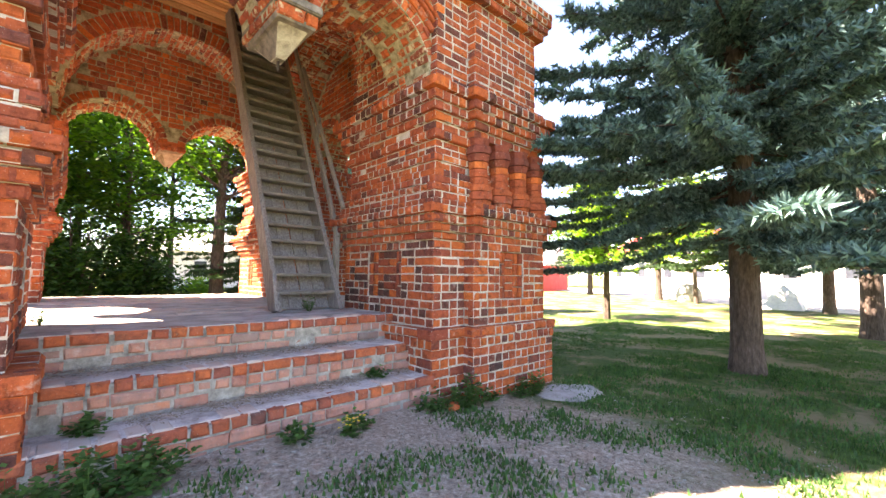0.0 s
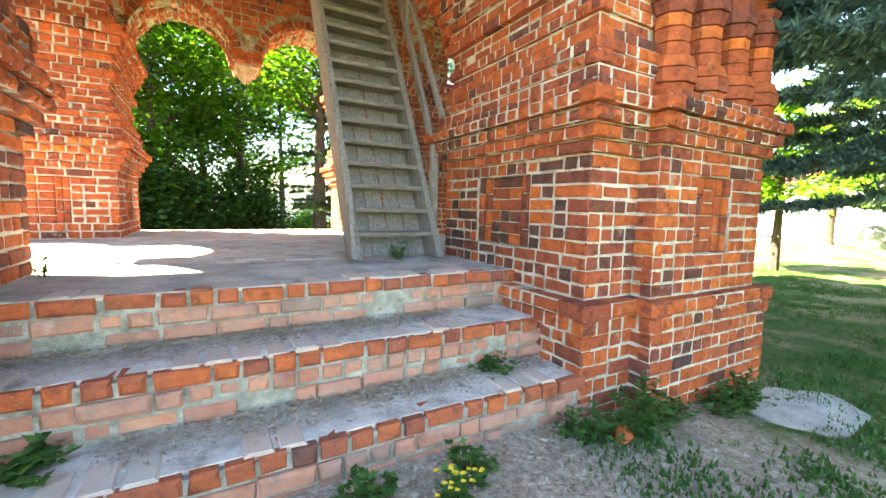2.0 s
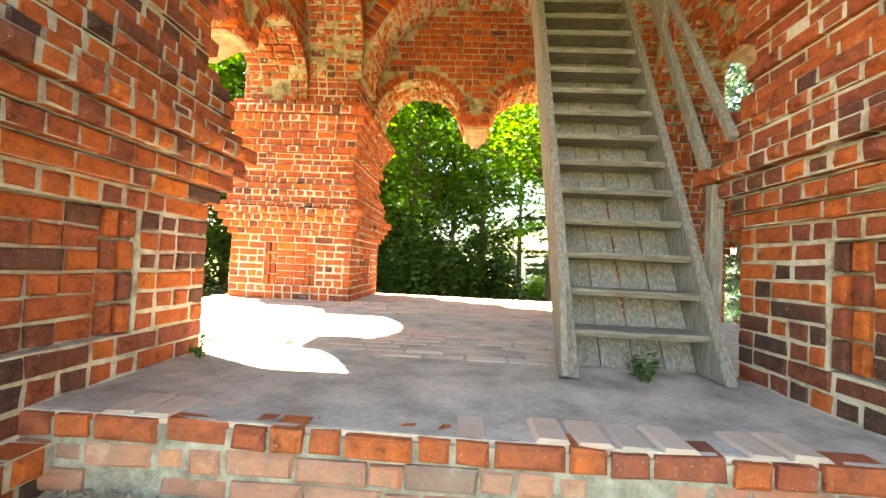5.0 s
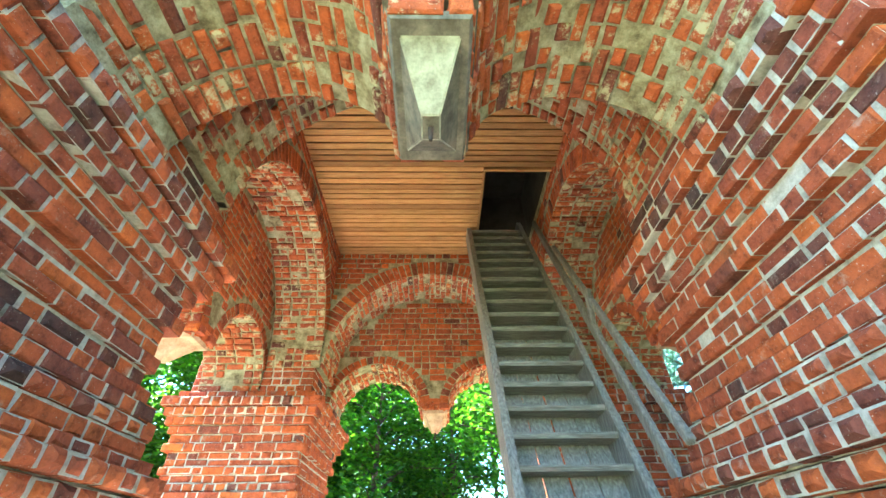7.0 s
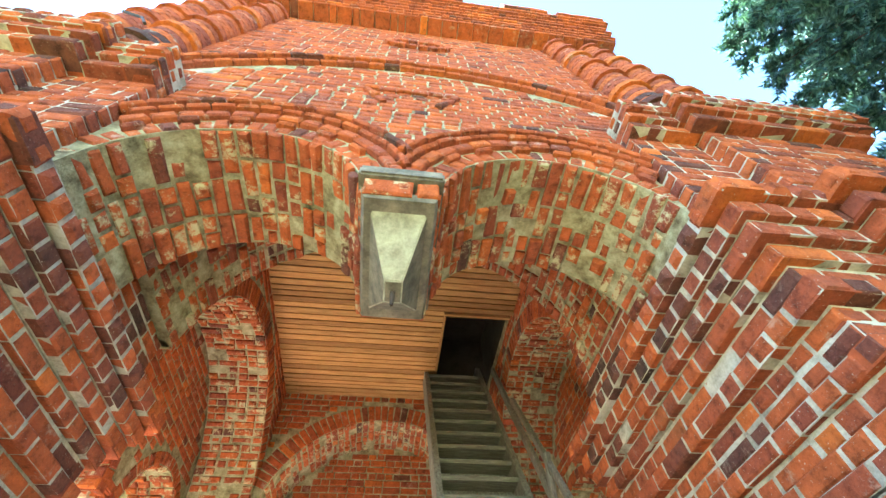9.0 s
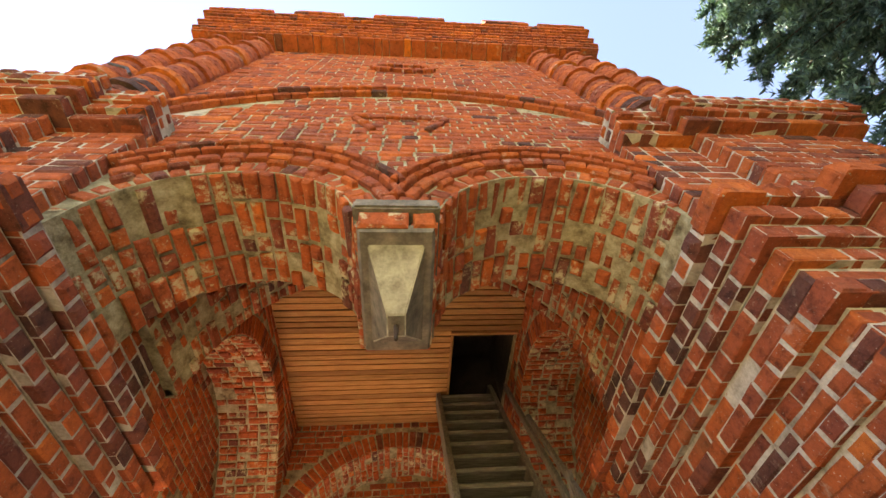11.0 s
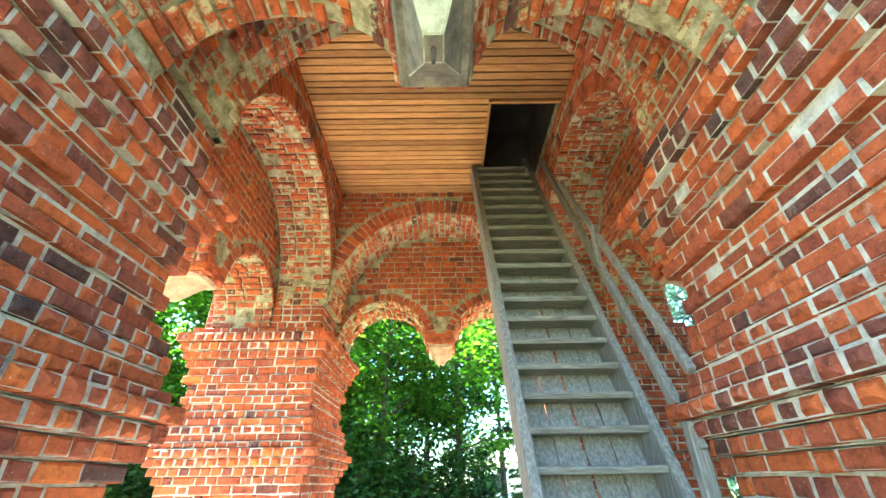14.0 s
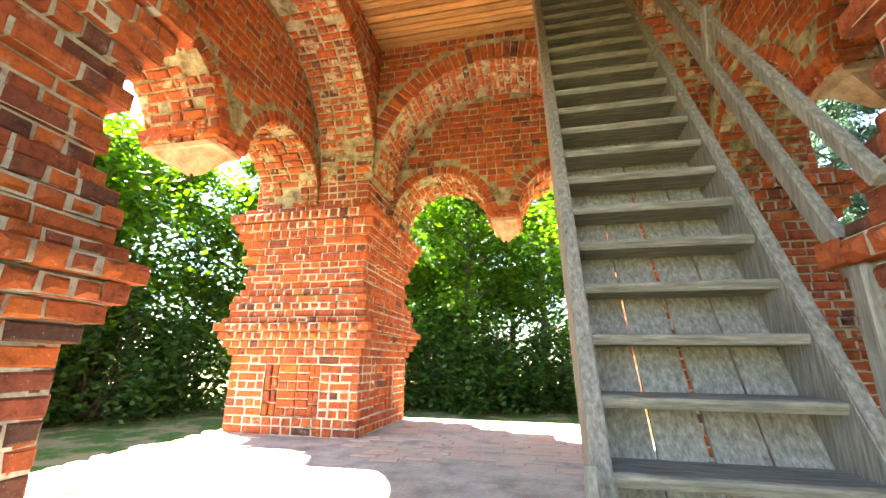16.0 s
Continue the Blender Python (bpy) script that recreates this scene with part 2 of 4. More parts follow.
class Bricks:
    """Collects bricks: middle of the front face, the way along, the way up, the way out, length and height."""

    def __init__(self, seed):
        self.rng = np.random.default_rng(seed)
        self.rows = []

    def add(self, c, u, v, n, lu, lv, depth=0.06, edge=0.012):
        self.rows.append((*c, *u, *v, *n, lu, lv, depth, edge))

    def split(self, near, count):
        """Takes out the bricks nearest to the point, for building one by one."""
        a = np.array(self.rows)
        d = np.linalg.norm(a[:, :3] - np.array(near), axis=1)
        order = np.argsort(d)
        self.rows = [tuple(r) for r in a[order[count:]]]
        return a[order[:count]]

    def mesh(self, name, material, parent, label=""):
        if not self.rows:
            return None
        a = np.array(self.rows)
        k = len(a)
        g = self.rng
        c, u, v, n = a[:, 0:3], a[:, 3:6], a[:, 6:9], a[:, 9:12]
        lu, lv, dp = a[:, 12:13], a[:, 13:14], a[:, 14:15]
        c = c + n * g.normal(0, 0.003, (k, 1)) + v * g.normal(0, 0.0015, (k, 1))
        ch = a[:, 15:16]
        ring = []
        for depth, inset in ((None, 0.0), (-ch, 0.0), (0.0, ch)):
            for su, sv in ((-1, -1), (1, -1), (1, 1), (-1, 1)):
                j = g.normal(0, 0.0022, (k, 1))
                q = c + u * (su * (lu / 2 - inset) + j) + v * (sv * (lv / 2 - inset) + g.normal(0, 0.0022, (k, 1)))
                q = q + n * (-dp if depth is None else depth + g.normal(0, 0.0015, (k, 1)))
                ring.append(q)
        verts = np.stack(ring, 1).reshape(-1, 3)
        base = [(8, 9, 10, 11)]
        for lo in (0, 4):
            for i in range(4):
                j = (i + 1) % 4
                base.append((lo + i, lo + j, lo + 4 + j, lo + 4 + i))
        faces = (np.arange(k)[:, None, None] * 12 + np.array(base)[None]).reshape(-1, 4)
        ob = link_mesh(name, verts, faces.tolist(), material, parent, label)
        return tagged(ob, kind="stuff")


SHAPES = {}


def brick_shape(lu, lv, dp, edge, which):
    """One of a few worn brick meshes of this size, shared by all alike bricks."""
    key = (round(lu, 2), round(lv, 3), round(dp, 2), round(edge, 3), which)
    if key not in SHAPES:
        g = random.Random(str(key))
        lu, lv, dp = key[0], key[1], key[2]
        vs, fs, ch = [], [], key[3]
        for depth, inset in ((-dp, 0.0), (-ch, 0.0), (0.0, ch)):
            for su, sv in ((-1, -1), (1, -1), (1, 1), (-1, 1)):
                vs.append((su * (lu / 2 - inset) + g.gauss(0, 0.003), sv * (lv / 2 - inset) + g.gauss(0, 0.003), depth + g.gauss(0, 0.002)))
        fs.append((8, 9, 10, 11))
        for lo in (0, 4):
            for i in range(4):
                j = (i + 1) % 4
                fs.append((lo + i, lo + j, lo + 4 + j, lo + 4 + i))
        me = bpy.data.meshes.new("brick")
        me.from_pydata(vs, [], fs)
        SHAPES[key] = me
    return SHAPES[key]


def brick_pieces(rows, parent, material, name="brick"):
    g = random.Random(7)
    for r in rows:
        me = brick_shape(r[12], r[13], r[14], r[15], g.randrange(4))
        if not me.materials:
            me.materials.append(material)
        if me.materials[0] is not material:
            key = me.name + material.name
            if key not in SHAPES:
                SHAPES[key] = me.copy()
                SHAPES[key].materials[0] = material
            me = SHAPES[key]
        ob = new(name, me)
        u, v, n = Vector(r[3:6]), Vector(r[6:9]), Vector(r[9:12])
        m = Matrix((u, v, n)).transposed().to_4x4()
        m.translation = Vector(r[0:3]) + n * g.gauss(0, 0.003)
        ob.parent = parent
        ob.matrix_basis = Matrix.Translation(-parent.location) @ m


COURSE = 0.098
HEAD, STRETCH, JOINT = 0.127, 0.264, 0.013


def run(length, odd, g):
    """Brick lengths along a course: stretchers and headers by turns, filling the length."""
    out, x, k = [], 0.0, odd
    while x < length - 0.02:
        heads = 0.8 if odd % 2 else 0.4
        w = HEAD if g.random() < heads else STRETCH * g.uniform(0.93, 1.04)
        if length - x - w < 0.09:
            w = length - x
        w = min(w, length - x)
        out.append((x + w / 2, w - JOINT))
        x += w
        k += 1
    return out


Z = Vector((0, 0, 1))

# ---- the tower ----
CX, CY = 1.42, 6.695            # middle of the tower
INNER, OUTER = 1.60, 3.39       # the piers' faces, from the middle
FACE, TYMP = 3.19, 2.35         # plane of the twin arches outside, and of the recess inside
DECK = 0.835                    # the platform under the tower
CEIL = 5.92
SPRING, RAD, ACENT = 3.58, 0.70, 0.895
BSPRING, BRAD = 3.92, 1.585
g = random.Random(3)


def wp(k, a, d, z):
    """A point of side k (0 front, 1 east, 2 back, 3 west): a along it, d out from the tower's middle."""
    x, y = a, -d
    for _ in range(k):
        x, y = -y, x
    return Vector((CX + x, CY + y, z))


def wd(k, a, d, z=0.0):
    return wp(k, a, d, z) - wp(k, 0, 0, 0)


PROFILE = [  # top of a course group, how far it stands out from the pier's face
    (0.50, 0.115), (0.61, 0.135), (0.725, 0.18), (1.70, 0.035), (1.79, 0.075), (1.88, 0.125), (1.98, 0.18), (2.08, 0.225), (2.15, 0.15),
    (2.24, 0.10), (2.33, 0.12), (2.42, 0.09), (2.51, 0.045), (2.60, 0.0), (2.69, 0.03), (2.85, 0.0), (2.95, 0.065), (3.05, 0.03),
    (3.15, 0.07), (3.25, 0.12), (3.36, 0.155), (3.48, 0.215), (3.58, 0.09)]


def courses():
    out, z = [], -0.32
    for top, off in PROFILE:
        n = max(1, round((top - z) / COURSE))
        h = (top - z) / n
        out += [(z + i * h, h, off) for i in range(n)]
        z = top
    while z < 5.0:
        off = 0.0
        if z > 4.58:
            off = 0.05 + 0.045 * round((z - 4.6) / COURSE)
        out.append((z, COURSE, min(off, 0.19)))
        z += COURSE
    return out


COURSES = courses()


NOTCH, SETBACK = 0.53, 0.11     # width and depth of the strip between the jamb and the outer pilaster


def pier(sx, sy, name, near, count, label):
    root = thing(name, (CX + sx * 2.48, CY + sy * 2.48, -0.3), label, "pier", "corner piers", "structure")
    ix = INNER if sx > 0 else INNER + 0.06
    iy = INNER - 0.16 if sx > 0 and sy < 0 else INNER
    jamb = (*sorted((CX + sx * ix, CX + sx * (OUTER - SETBACK))), *sorted((CY + sy * iy, CY + sy * (OUTER - SETBACK))))
    pilaster = (*sorted((CX + sx * (ix + NOTCH), CX + sx * OUTER)), *sorted((CY + sy * (iy + NOTCH), CY + sy * OUTER)))
    b, dark = Bricks(11 + sx + 2 * sy), Bricks(21 + sx + 2 * sy)
    bm = bmesh.new()
    e = 0.009

    def sides(r):
        x0, x1, y0, y1 = r
        return ((x0, y0, 1, 0, 0, -1, x1 - x0), (x1, y0, 0, 1, 1, 0, y1 - y0), (x1, y1, -1, 0, 0, 1, x1 - x0), (x0, y1, 0, -1, -1, 0, y1 - y0))

    def rolled(z, h, off):
        return off > 0.17 or abs(z + h / 2 - 2.285) < 0.04

    for which, base in enumerate((jamb, pilaster)):
        w = 0.24 if which else 0.36

        def outset(i):
            z, h, off = COURSES[i]
            if which and 2.16 < z + h / 2 < 2.94:
                return -0.09            # the wall lies back behind the balusters
            if which and z + h / 2 < 1.70:
                return off + (0.05 if off < 0.16 else 0.02)       # pedestal
            return off

        def rect(o, z):
            r = [base[0] - o, base[1] + o, base[2] - o, base[3] + o]
            if z > 3.55 and not which:            # above the imposts the inner faces belong to the arches
                r[0 if sx > 0 else 1] = base[0 if sx > 0 else 1]
                r[2 if sy > 0 else 3] = base[2 if sy > 0 else 3]
            return r
        for i, (z, h, _) in enumerate(COURSES):
            off = outset(i)
            x0, x1, y0, y1 = rect(off, z)
            panel = 0.98 < z + h / 2 < 1.56
            least = min(off, outset(max(i - 1, 0)), outset(min(i + 1, len(COURSES) - 1)))
            # which sides show: the jamb's inner two and its strips, the pilaster's outer two and its returns
            if panel:
                box(bm, (x0 + 0.075, y0 + 0.075, z), (x1 - 0.075, y1 - 0.075, z + h))
                for ax, bx in ((x0 + e, (x0 + x1) / 2 - w), ((x0 + x1) / 2 + w, x1 - e)):
                    for ay, by in ((y0 + e, (y0 + y1) / 2 - w), ((y0 + y1) / 2 + w, y1 - e)):
                        box(bm, (ax, ay, z), (bx, by, z + h))
            else:
                q = rect(least, z)
                box(bm, (q[0] + e, q[2] + e, z), (q[1] - e, q[3] - e, z + h))
                if off > least + 0.005:
                    back = 0.023 if rolled(z, h, off) else e
                    box(bm, (x0 + back, y0 + back, z + 0.0085), (x1 - back, y1 - back, z + h - 0.0085))
            heads = (off >= 0.12 and z > 1.5) or 0.48 < z < 0.58
            edge = 0.03 if rolled(z, h, off) else 0.012
            # front piers only: darker brick mix on the jamb dado and the imposts
            darker = sy < 0 and ((not which and 0.73 < z + h / 2 < 1.72) or 3.2 < z + h / 2 < 3.6)
            for (px, py, ux, uy, nx, ny, length) in sides((x0, x1, y0, y1)):
                sunk = panel and (nx * sx + ny * sy > 0) == bool(which)
                odd = i + (1 if ux else 0)
                if heads:
                    n = round(length / HEAD)
                    spans = [((q + 0.5) * length / n, length / n - JOINT, 0.0) for q in range(n)]
                elif sunk:
                    half = length / 2
                    spans = [(s, v, 0.0) for s, v in run(half - w, odd, g)] + [(half + w + s, v, 0.0) for s, v in run(half - w, odd + 1, g)]
                    spans += [(half - w + 0.15 + s, v, 0.055) for s, v in run(2 * w - 0.30, odd, g)]
                else:
                    spans = [(s, v, 0.0) for s, v in run(length, odd, g)]
                other = pilaster if not which else jamb
                for s, v, back in spans:
                    c = Vector((px + ux * s - nx * back, py + uy * s - ny * back, z + h / 2))
                    if other[0] + 0.07 < c.x < other[1] - 0.07 and other[2] + 0.07 < c.y < other[3] - 0.07:
                        continue
                    (dark if darker else b).add(c, (ux, uy, 0), (0, 0, 1), (nx, ny, 0), v, h - JOINT * 0.9, 0.09 + off - least, edge)
        # upright bricks framing the sunk panels, in two steps
        zs = [c for c in COURSES if 0.98 < c[0] + c[1] / 2 < 1.56]
        z0, z1, o = zs[0][0], zs[-1][0] + zs[-1][1], zs[0][2] + (0.05 if which else 0.0)
        for (px, py, ux, uy, nx, ny, length) in sides(rect(o, 1.0)):
            if (nx * sx + ny * sy > 0) != bool(which):
                continue
            for sg in (-1, 1):
                for at, back in ((w - 0.037, 0.02), (w - 0.113, 0.038)):
                    s = length / 2 + sg * at
                    for q in range(4):
                        zz = z0 + (q + 0.5) * (z1 - z0) / 4
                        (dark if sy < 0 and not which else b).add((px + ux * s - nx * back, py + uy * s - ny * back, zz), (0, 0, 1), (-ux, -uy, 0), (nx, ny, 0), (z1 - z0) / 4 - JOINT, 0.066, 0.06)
    part("mortar_core", bm, MORTAR, root, "pale lime mortar")
    # eight-sided balusters standing before the two outer faces
    spots = [(OUTER - 0.02, OUTER - 0.02)]
    for f in (0.08, 0.39, 0.70):
        spots += [(ix + NOTCH + f * (OUTER - ix - NOTCH), OUTER - 0.03), (OUTER - 0.03, iy + NOTCH + f * (OUTER - iy - NOTCH))]
    for ax, ay in spots:
        col = bmesh.new()
        for z0, z1, r, r2 in ((2.12, 2.20, 0.15, 0.17), (2.20, 2.30, 0.18, 0.18), (2.30, 2.39, 0.175, 0.15), (2.39, 2.48, 0.125, 0.125), (2.48, 2.58, 0.12, 0.12), (2.58, 2.67, 0.12, 0.12),
                              (2.67, 2.76, 0.125, 0.15), (2.76, 2.86, 0.16, 0.15), (2.86, 2.95, 0.13, 0.15)):
            bmesh.ops.create_cone(col, cap_ends=True, segments=8, radius1=r, radius2=r2, depth=z1 - z0 - 0.010,
                                  matrix=pose(CX + sx * ax, CY + sy * ay, (z0 + z1) / 2, 0, 0, 22.5 + g.uniform(-2, 2)))
        part("baluster", col, BRICK, root)
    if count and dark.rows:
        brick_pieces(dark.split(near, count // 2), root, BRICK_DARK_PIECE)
        brick_pieces(b.split(near, count // 2), root, BRICK_PIECE)
    elif count:
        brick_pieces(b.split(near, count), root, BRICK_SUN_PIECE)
    dark.mesh("dark_mix_bricks", BRICK_DARK, root, "dark overburnt bricks")
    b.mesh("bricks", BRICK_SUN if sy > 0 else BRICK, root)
    return root


PIER_LABEL = "massive red brick corner pier with moulded cornices and sunk panels"
PIERS = [pier(1, -1, "wall_pier_1", (2.9, 3.4, 1.5), 300, PIER_LABEL), pier(-1, -1, "wall_pier_2", (-0.1, 4.2, 1.6), 300, PIER_LABEL),
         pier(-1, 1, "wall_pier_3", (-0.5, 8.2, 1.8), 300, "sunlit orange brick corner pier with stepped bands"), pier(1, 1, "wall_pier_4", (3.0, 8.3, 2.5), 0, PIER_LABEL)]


def twin_low(a):
    a = abs(a)
    if a < 0.1951:
        return 3.74
    if a > 1.594:
        return SPRING
    q = RAD ** 2 - (a - ACENT) ** 2
    return SPRING + math.sqrt(max(q, 0.0)) if abs(a) > 0.1951 else 3.74


def big_low(a):
    return BSPRING + math.sqrt(BRAD ** 2 - a * a) if abs(a) < BRAD else BSPRING


def slab(bm, k, aa, low, top, d0, d1):
    """A wall piece between two planes, cut out below by a curve."""
    rows = []
    for a in aa:
        rows.append([bm.verts.new(wp(k, a, d, z)) for d in (d0, d1) for z in (low(a), top)])
    for p, q in zip(rows, rows[1:]):
        bm.faces.new((p[0], q[0], q[1], p[1]))
        bm.faces.new((p[2], p[3], q[3], q[2]))
        bm.faces.new((p[0], p[2], q[2], q[0]))
        bm.faces.new((p[1], q[1], q[3], p[3]))
    for p in (rows[0], rows[-1]):
        bm.faces.new((p[0], p[1], p[3], p[2]))


def steps_of(*spans):
    out = []
    for lo, hi, n in spans:
        out += [lo + (hi - lo) * i / n for i in range(n + 1)]
    return out


def ring(b, k, ca, cz, r, th, d, face, a0, a1, pitch=0.098, proud=0.0, clip=None):
    """Voussoirs standing round an arch, seen on a wall face. face is 1 outward, -1 inward."""
    rm = r + th / 2
    n = max(3, int((a1 - a0) * rm / pitch))
    for i in range(n):
        f = a0 + (a1 - a0) * (i + 0.5) / n
        a, z = ca + rm * math.cos(f), cz + rm * math.sin(f)
        if clip and not clip(a, z):
            continue
        u = wd(k, math.cos(f), 0, math.sin(f))
        v = wd(k, -math.sin(f), 0, math.cos(f))
        b.add(wp(k, a, d + face * proud, z), u, v, wd(k, 0, face), th - JOINT, (a1 - a0) * rm / n - JOINT * 0.8, 0.07 + proud)


def soffit(b, k, ca, cz, r, d0, d1, a0, a1, keep=None):
    """Bricks of the underside of an arch, lengths running through the wall."""
    n = int((a1 - a0) * r / 0.092)
    for i in range(n):
        f = a0 + (a1 - a0) * (i + 0.5) / n
        u, v, nn = wd(k, 0, 1), wd(k, -math.sin(f), 0, math.cos(f)), wd(k, -math.cos(f), 0, -math.sin(f))
        for s, w in run(d1 - d0, i, g):
            a, z = ca + r * math.cos(f), cz + r * math.sin(f)
            if keep and not keep(a, z):
                continue
            if noise.noise(wp(k, a, d0 + s, z) * 5.0) > 0.40 or g.random() < 0.03:
                continue
            b.add(wp(k, a, d0 + s, z) + nn * (0.022 + g.uniform(-0.020, 0.020)), u, (v + nn * g.uniform(-0.12, 0.12) + u * g.uniform(-0.05, 0.05)).normalized(), nn, w * g.uniform(0.86, 1.0), ((a1 - a0) * r / n - 0.011) * g.uniform(0.78, 1.02), 0.08, g.uniform(0.008, 0.02))


def face(b, k, a0, a1, z0, z1, d, out, keep, course=COURSE):
    n = round((z1 - z0) / course)
    h = (z1 - z0) / n
    for i in range(n):
        z = z0 + (i + 0.5) * h
        for s, w in run(a1 - a0, i, g):
            a = a0 + s
            if keep(a - w / 2, z) and keep(a + w / 2, z) and keep(a, z + h / 2) and keep(a, z - h / 2):
                b.add(wp(k, a, d, z), wd(k, 1, 0), Z, wd(k, 0, out), w, h - JOINT * 0.9, 0.06)


ARCHIVOLT = 2.42


def arch_wall(k):
    root = thing(f"wall_arch_{k + 1}", wp(k, 0, 2.8, 3.5), "red brick wall pierced by twin arches with a hanging pendant", "arched wall", "arched walls", "structure")
    bm = bmesh.new()
    slab(bm, k, steps_of((-1.68, -1.595, 1), (-1.594, -0.1951, 40), (-0.195, 0.195, 1), (0.1951, 1.594, 40), (1.595, 1.68, 1)), twin_low, 9.75, TYMP + 0.011, FACE - 0.01)
    part("outer_core", bm, LIME, root, "pale lime mortar")
    bm = bmesh.new()
    slab(bm, k, steps_of((-1.68, -1.586, 1), (-1.584, 1.584, 64), (1.586, 1.68, 1)), big_low, CEIL + 0.25, 1.60 + 0.01, TYMP)
    part("inner_core", bm, LIME, root, "pale lime mortar")
    pi = math.pi

    def clear_twin(a, z, th=0.0):
        q = abs(abs(a) - ACENT)
        if z < SPRING:
            return abs(a) > 1.594 or (abs(a) < 0.19 and z > 3.74)
        return math.hypot(q, z - SPRING) > RAD + th

    out, lime = Bricks(40 + k), Bricks(60 + k)
    # undersides
    for s in (-1, 1):
        soffit(lime, k, s * ACENT, SPRING, RAD, TYMP, FACE, 0.0, pi, lambda a, z: abs(a) > 0.19 or z > 3.74)
    soffit(lime, k, 0, BSPRING, BRAD, 1.60, TYMP, 0.0, pi)
    # inner tympanum
    face(out, k, -1.58, 1.58, 3.7, 5.6, TYMP, -1, lambda a, z: clear_twin(a, z, 0.14) and (z < BSPRING or math.hypot(a, z - BSPRING) < BRAD))
    for s in (-1, 1):
        ring(out, k, s * ACENT, SPRING, RAD, 0.14, TYMP, -1, 0.0, pi, clip=lambda a, z, s=s: a * s > 0.02 and abs(a) < 1.59)
    # wall round the big arch, towards the room
    face(out, k, -1.66, 1.66, 3.92, CEIL + 0.1, INNER, -1, lambda a, z: (abs(a) > BRAD and z < BSPRING) or (z >= BSPRING and math.hypot(a, z - BSPRING) > BRAD + 0.27))
    ring(out, k, 0, BSPRING, BRAD, 0.26, INNER, -1, 0.0, pi, clip=lambda a, z: z < CEIL - 0.02 and abs(a) < 1.62)
    # outside
    def front_keep(a, z):
        if math.hypot(abs(a) - ACENT, z - SPRING) < RAD + 0.36 and z > SPRING:
            return False
        if z < SPRING + 0.2:
            return False
        if abs(math.hypot(a, z - 4.05) - ARCHIVOLT - 0.07) < 0.075:
            return False
        return True
    face(out, k, -1.66, 1.66, 3.62, 9.7, FACE, 1, front_keep)
    for s in (-1, 1):
        cl = lambda a, z, s=s: a * s > 0.0 and abs(a) < 1.62
        ring(out, k, s * ACENT, SPRING, RAD, 0.135, FACE, 1, 0.0, pi, 0.09, 0.0, cl)
        for q in range(1, 9):
            f = pi * q / 9
            a, z = s * ACENT + (RAD + 0.10) * math.cos(f), SPRING + (RAD + 0.10) * math.sin(f)
            if cl(a, z):
                out.add(wp(k, a, FACE + 0.035, z), wd(k, -math.sin(f), 0, math.cos(f)), wd(k, math.cos(f), 0, math.sin(f)), wd(k, 0, 1), 0.115, 0.04, 0.09)
        ring(out, k, s * ACENT, SPRING, RAD + 0.14, 0.09, FACE, 1, 0.0, pi, 0.14, 0.035, cl)
        ring(out, k, s * ACENT, SPRING, RAD + 0.235, 0.05, FACE, 1, 0.0, pi, 0.14, 0.06, cl)
        ring(out, k, s * ACENT, SPRING, RAD + 0.29, 0.05, FACE, 1, 0.0, pi, 0.14, 0.085, cl)
    for r, p in ((ARCHIVOLT, 0.05), (ARCHIVOLT + 0.075, 0.09)):
        ring(out, k, 0, 4.05, r, 0.07, FACE, 1, 0.3, pi - 0.3, 0.16, p, lambda a, z: abs(a) < 2.3)
    # oval boss and sunk panel
    for i in range(18):
        f = 2 * pi * i / 18
        out.add(wp(k, 0.42 * math.cos(f), FACE + 0.06, 8.25 + 0.22 * math.sin(f)), wd(k, -math.sin(f), 0, math.cos(f)).normalized(), wd(k, math.cos(f), 0, math.sin(f)).normalized(), wd(k, 0, 1), 0.11, 0.09, 0.12)
    for s in (-1, 1):
        for i in range(3):
            out.add(wp(k, s * (0.25 + 0.06 * i), FACE + 0.03, 5.25 + 0.11 * i), wd(k, s * 0.5, 0, 0.87), wd(k, -s * 0.87, 0, 0.5), wd(k, 0, 1), 0.12, 0.06, 0.1)
    for i in range(6):
        out.add(wp(k, -0.35 + 0.14 * i, FACE + 0.03, 5.57), wd(k, 1, 0), Z, wd(k, 0, 1), 0.13, 0.07, 0.1)
    if k == 0:
        brick_pieces(lime.split(wp(0, 0, 2.8, 3.9), 300), root, BRICK_SOFFIT)
    out.mesh("bricks", BRICK_WALL, root)
    lime.mesh("limed_bricks", BRICK_IN, root, "limewashed worn bricks")
    pendant(k)
    return root


BRICK_SOFFIT = brick_material("brick_clay_limed_piece", True, 0.74, 0.06, True)


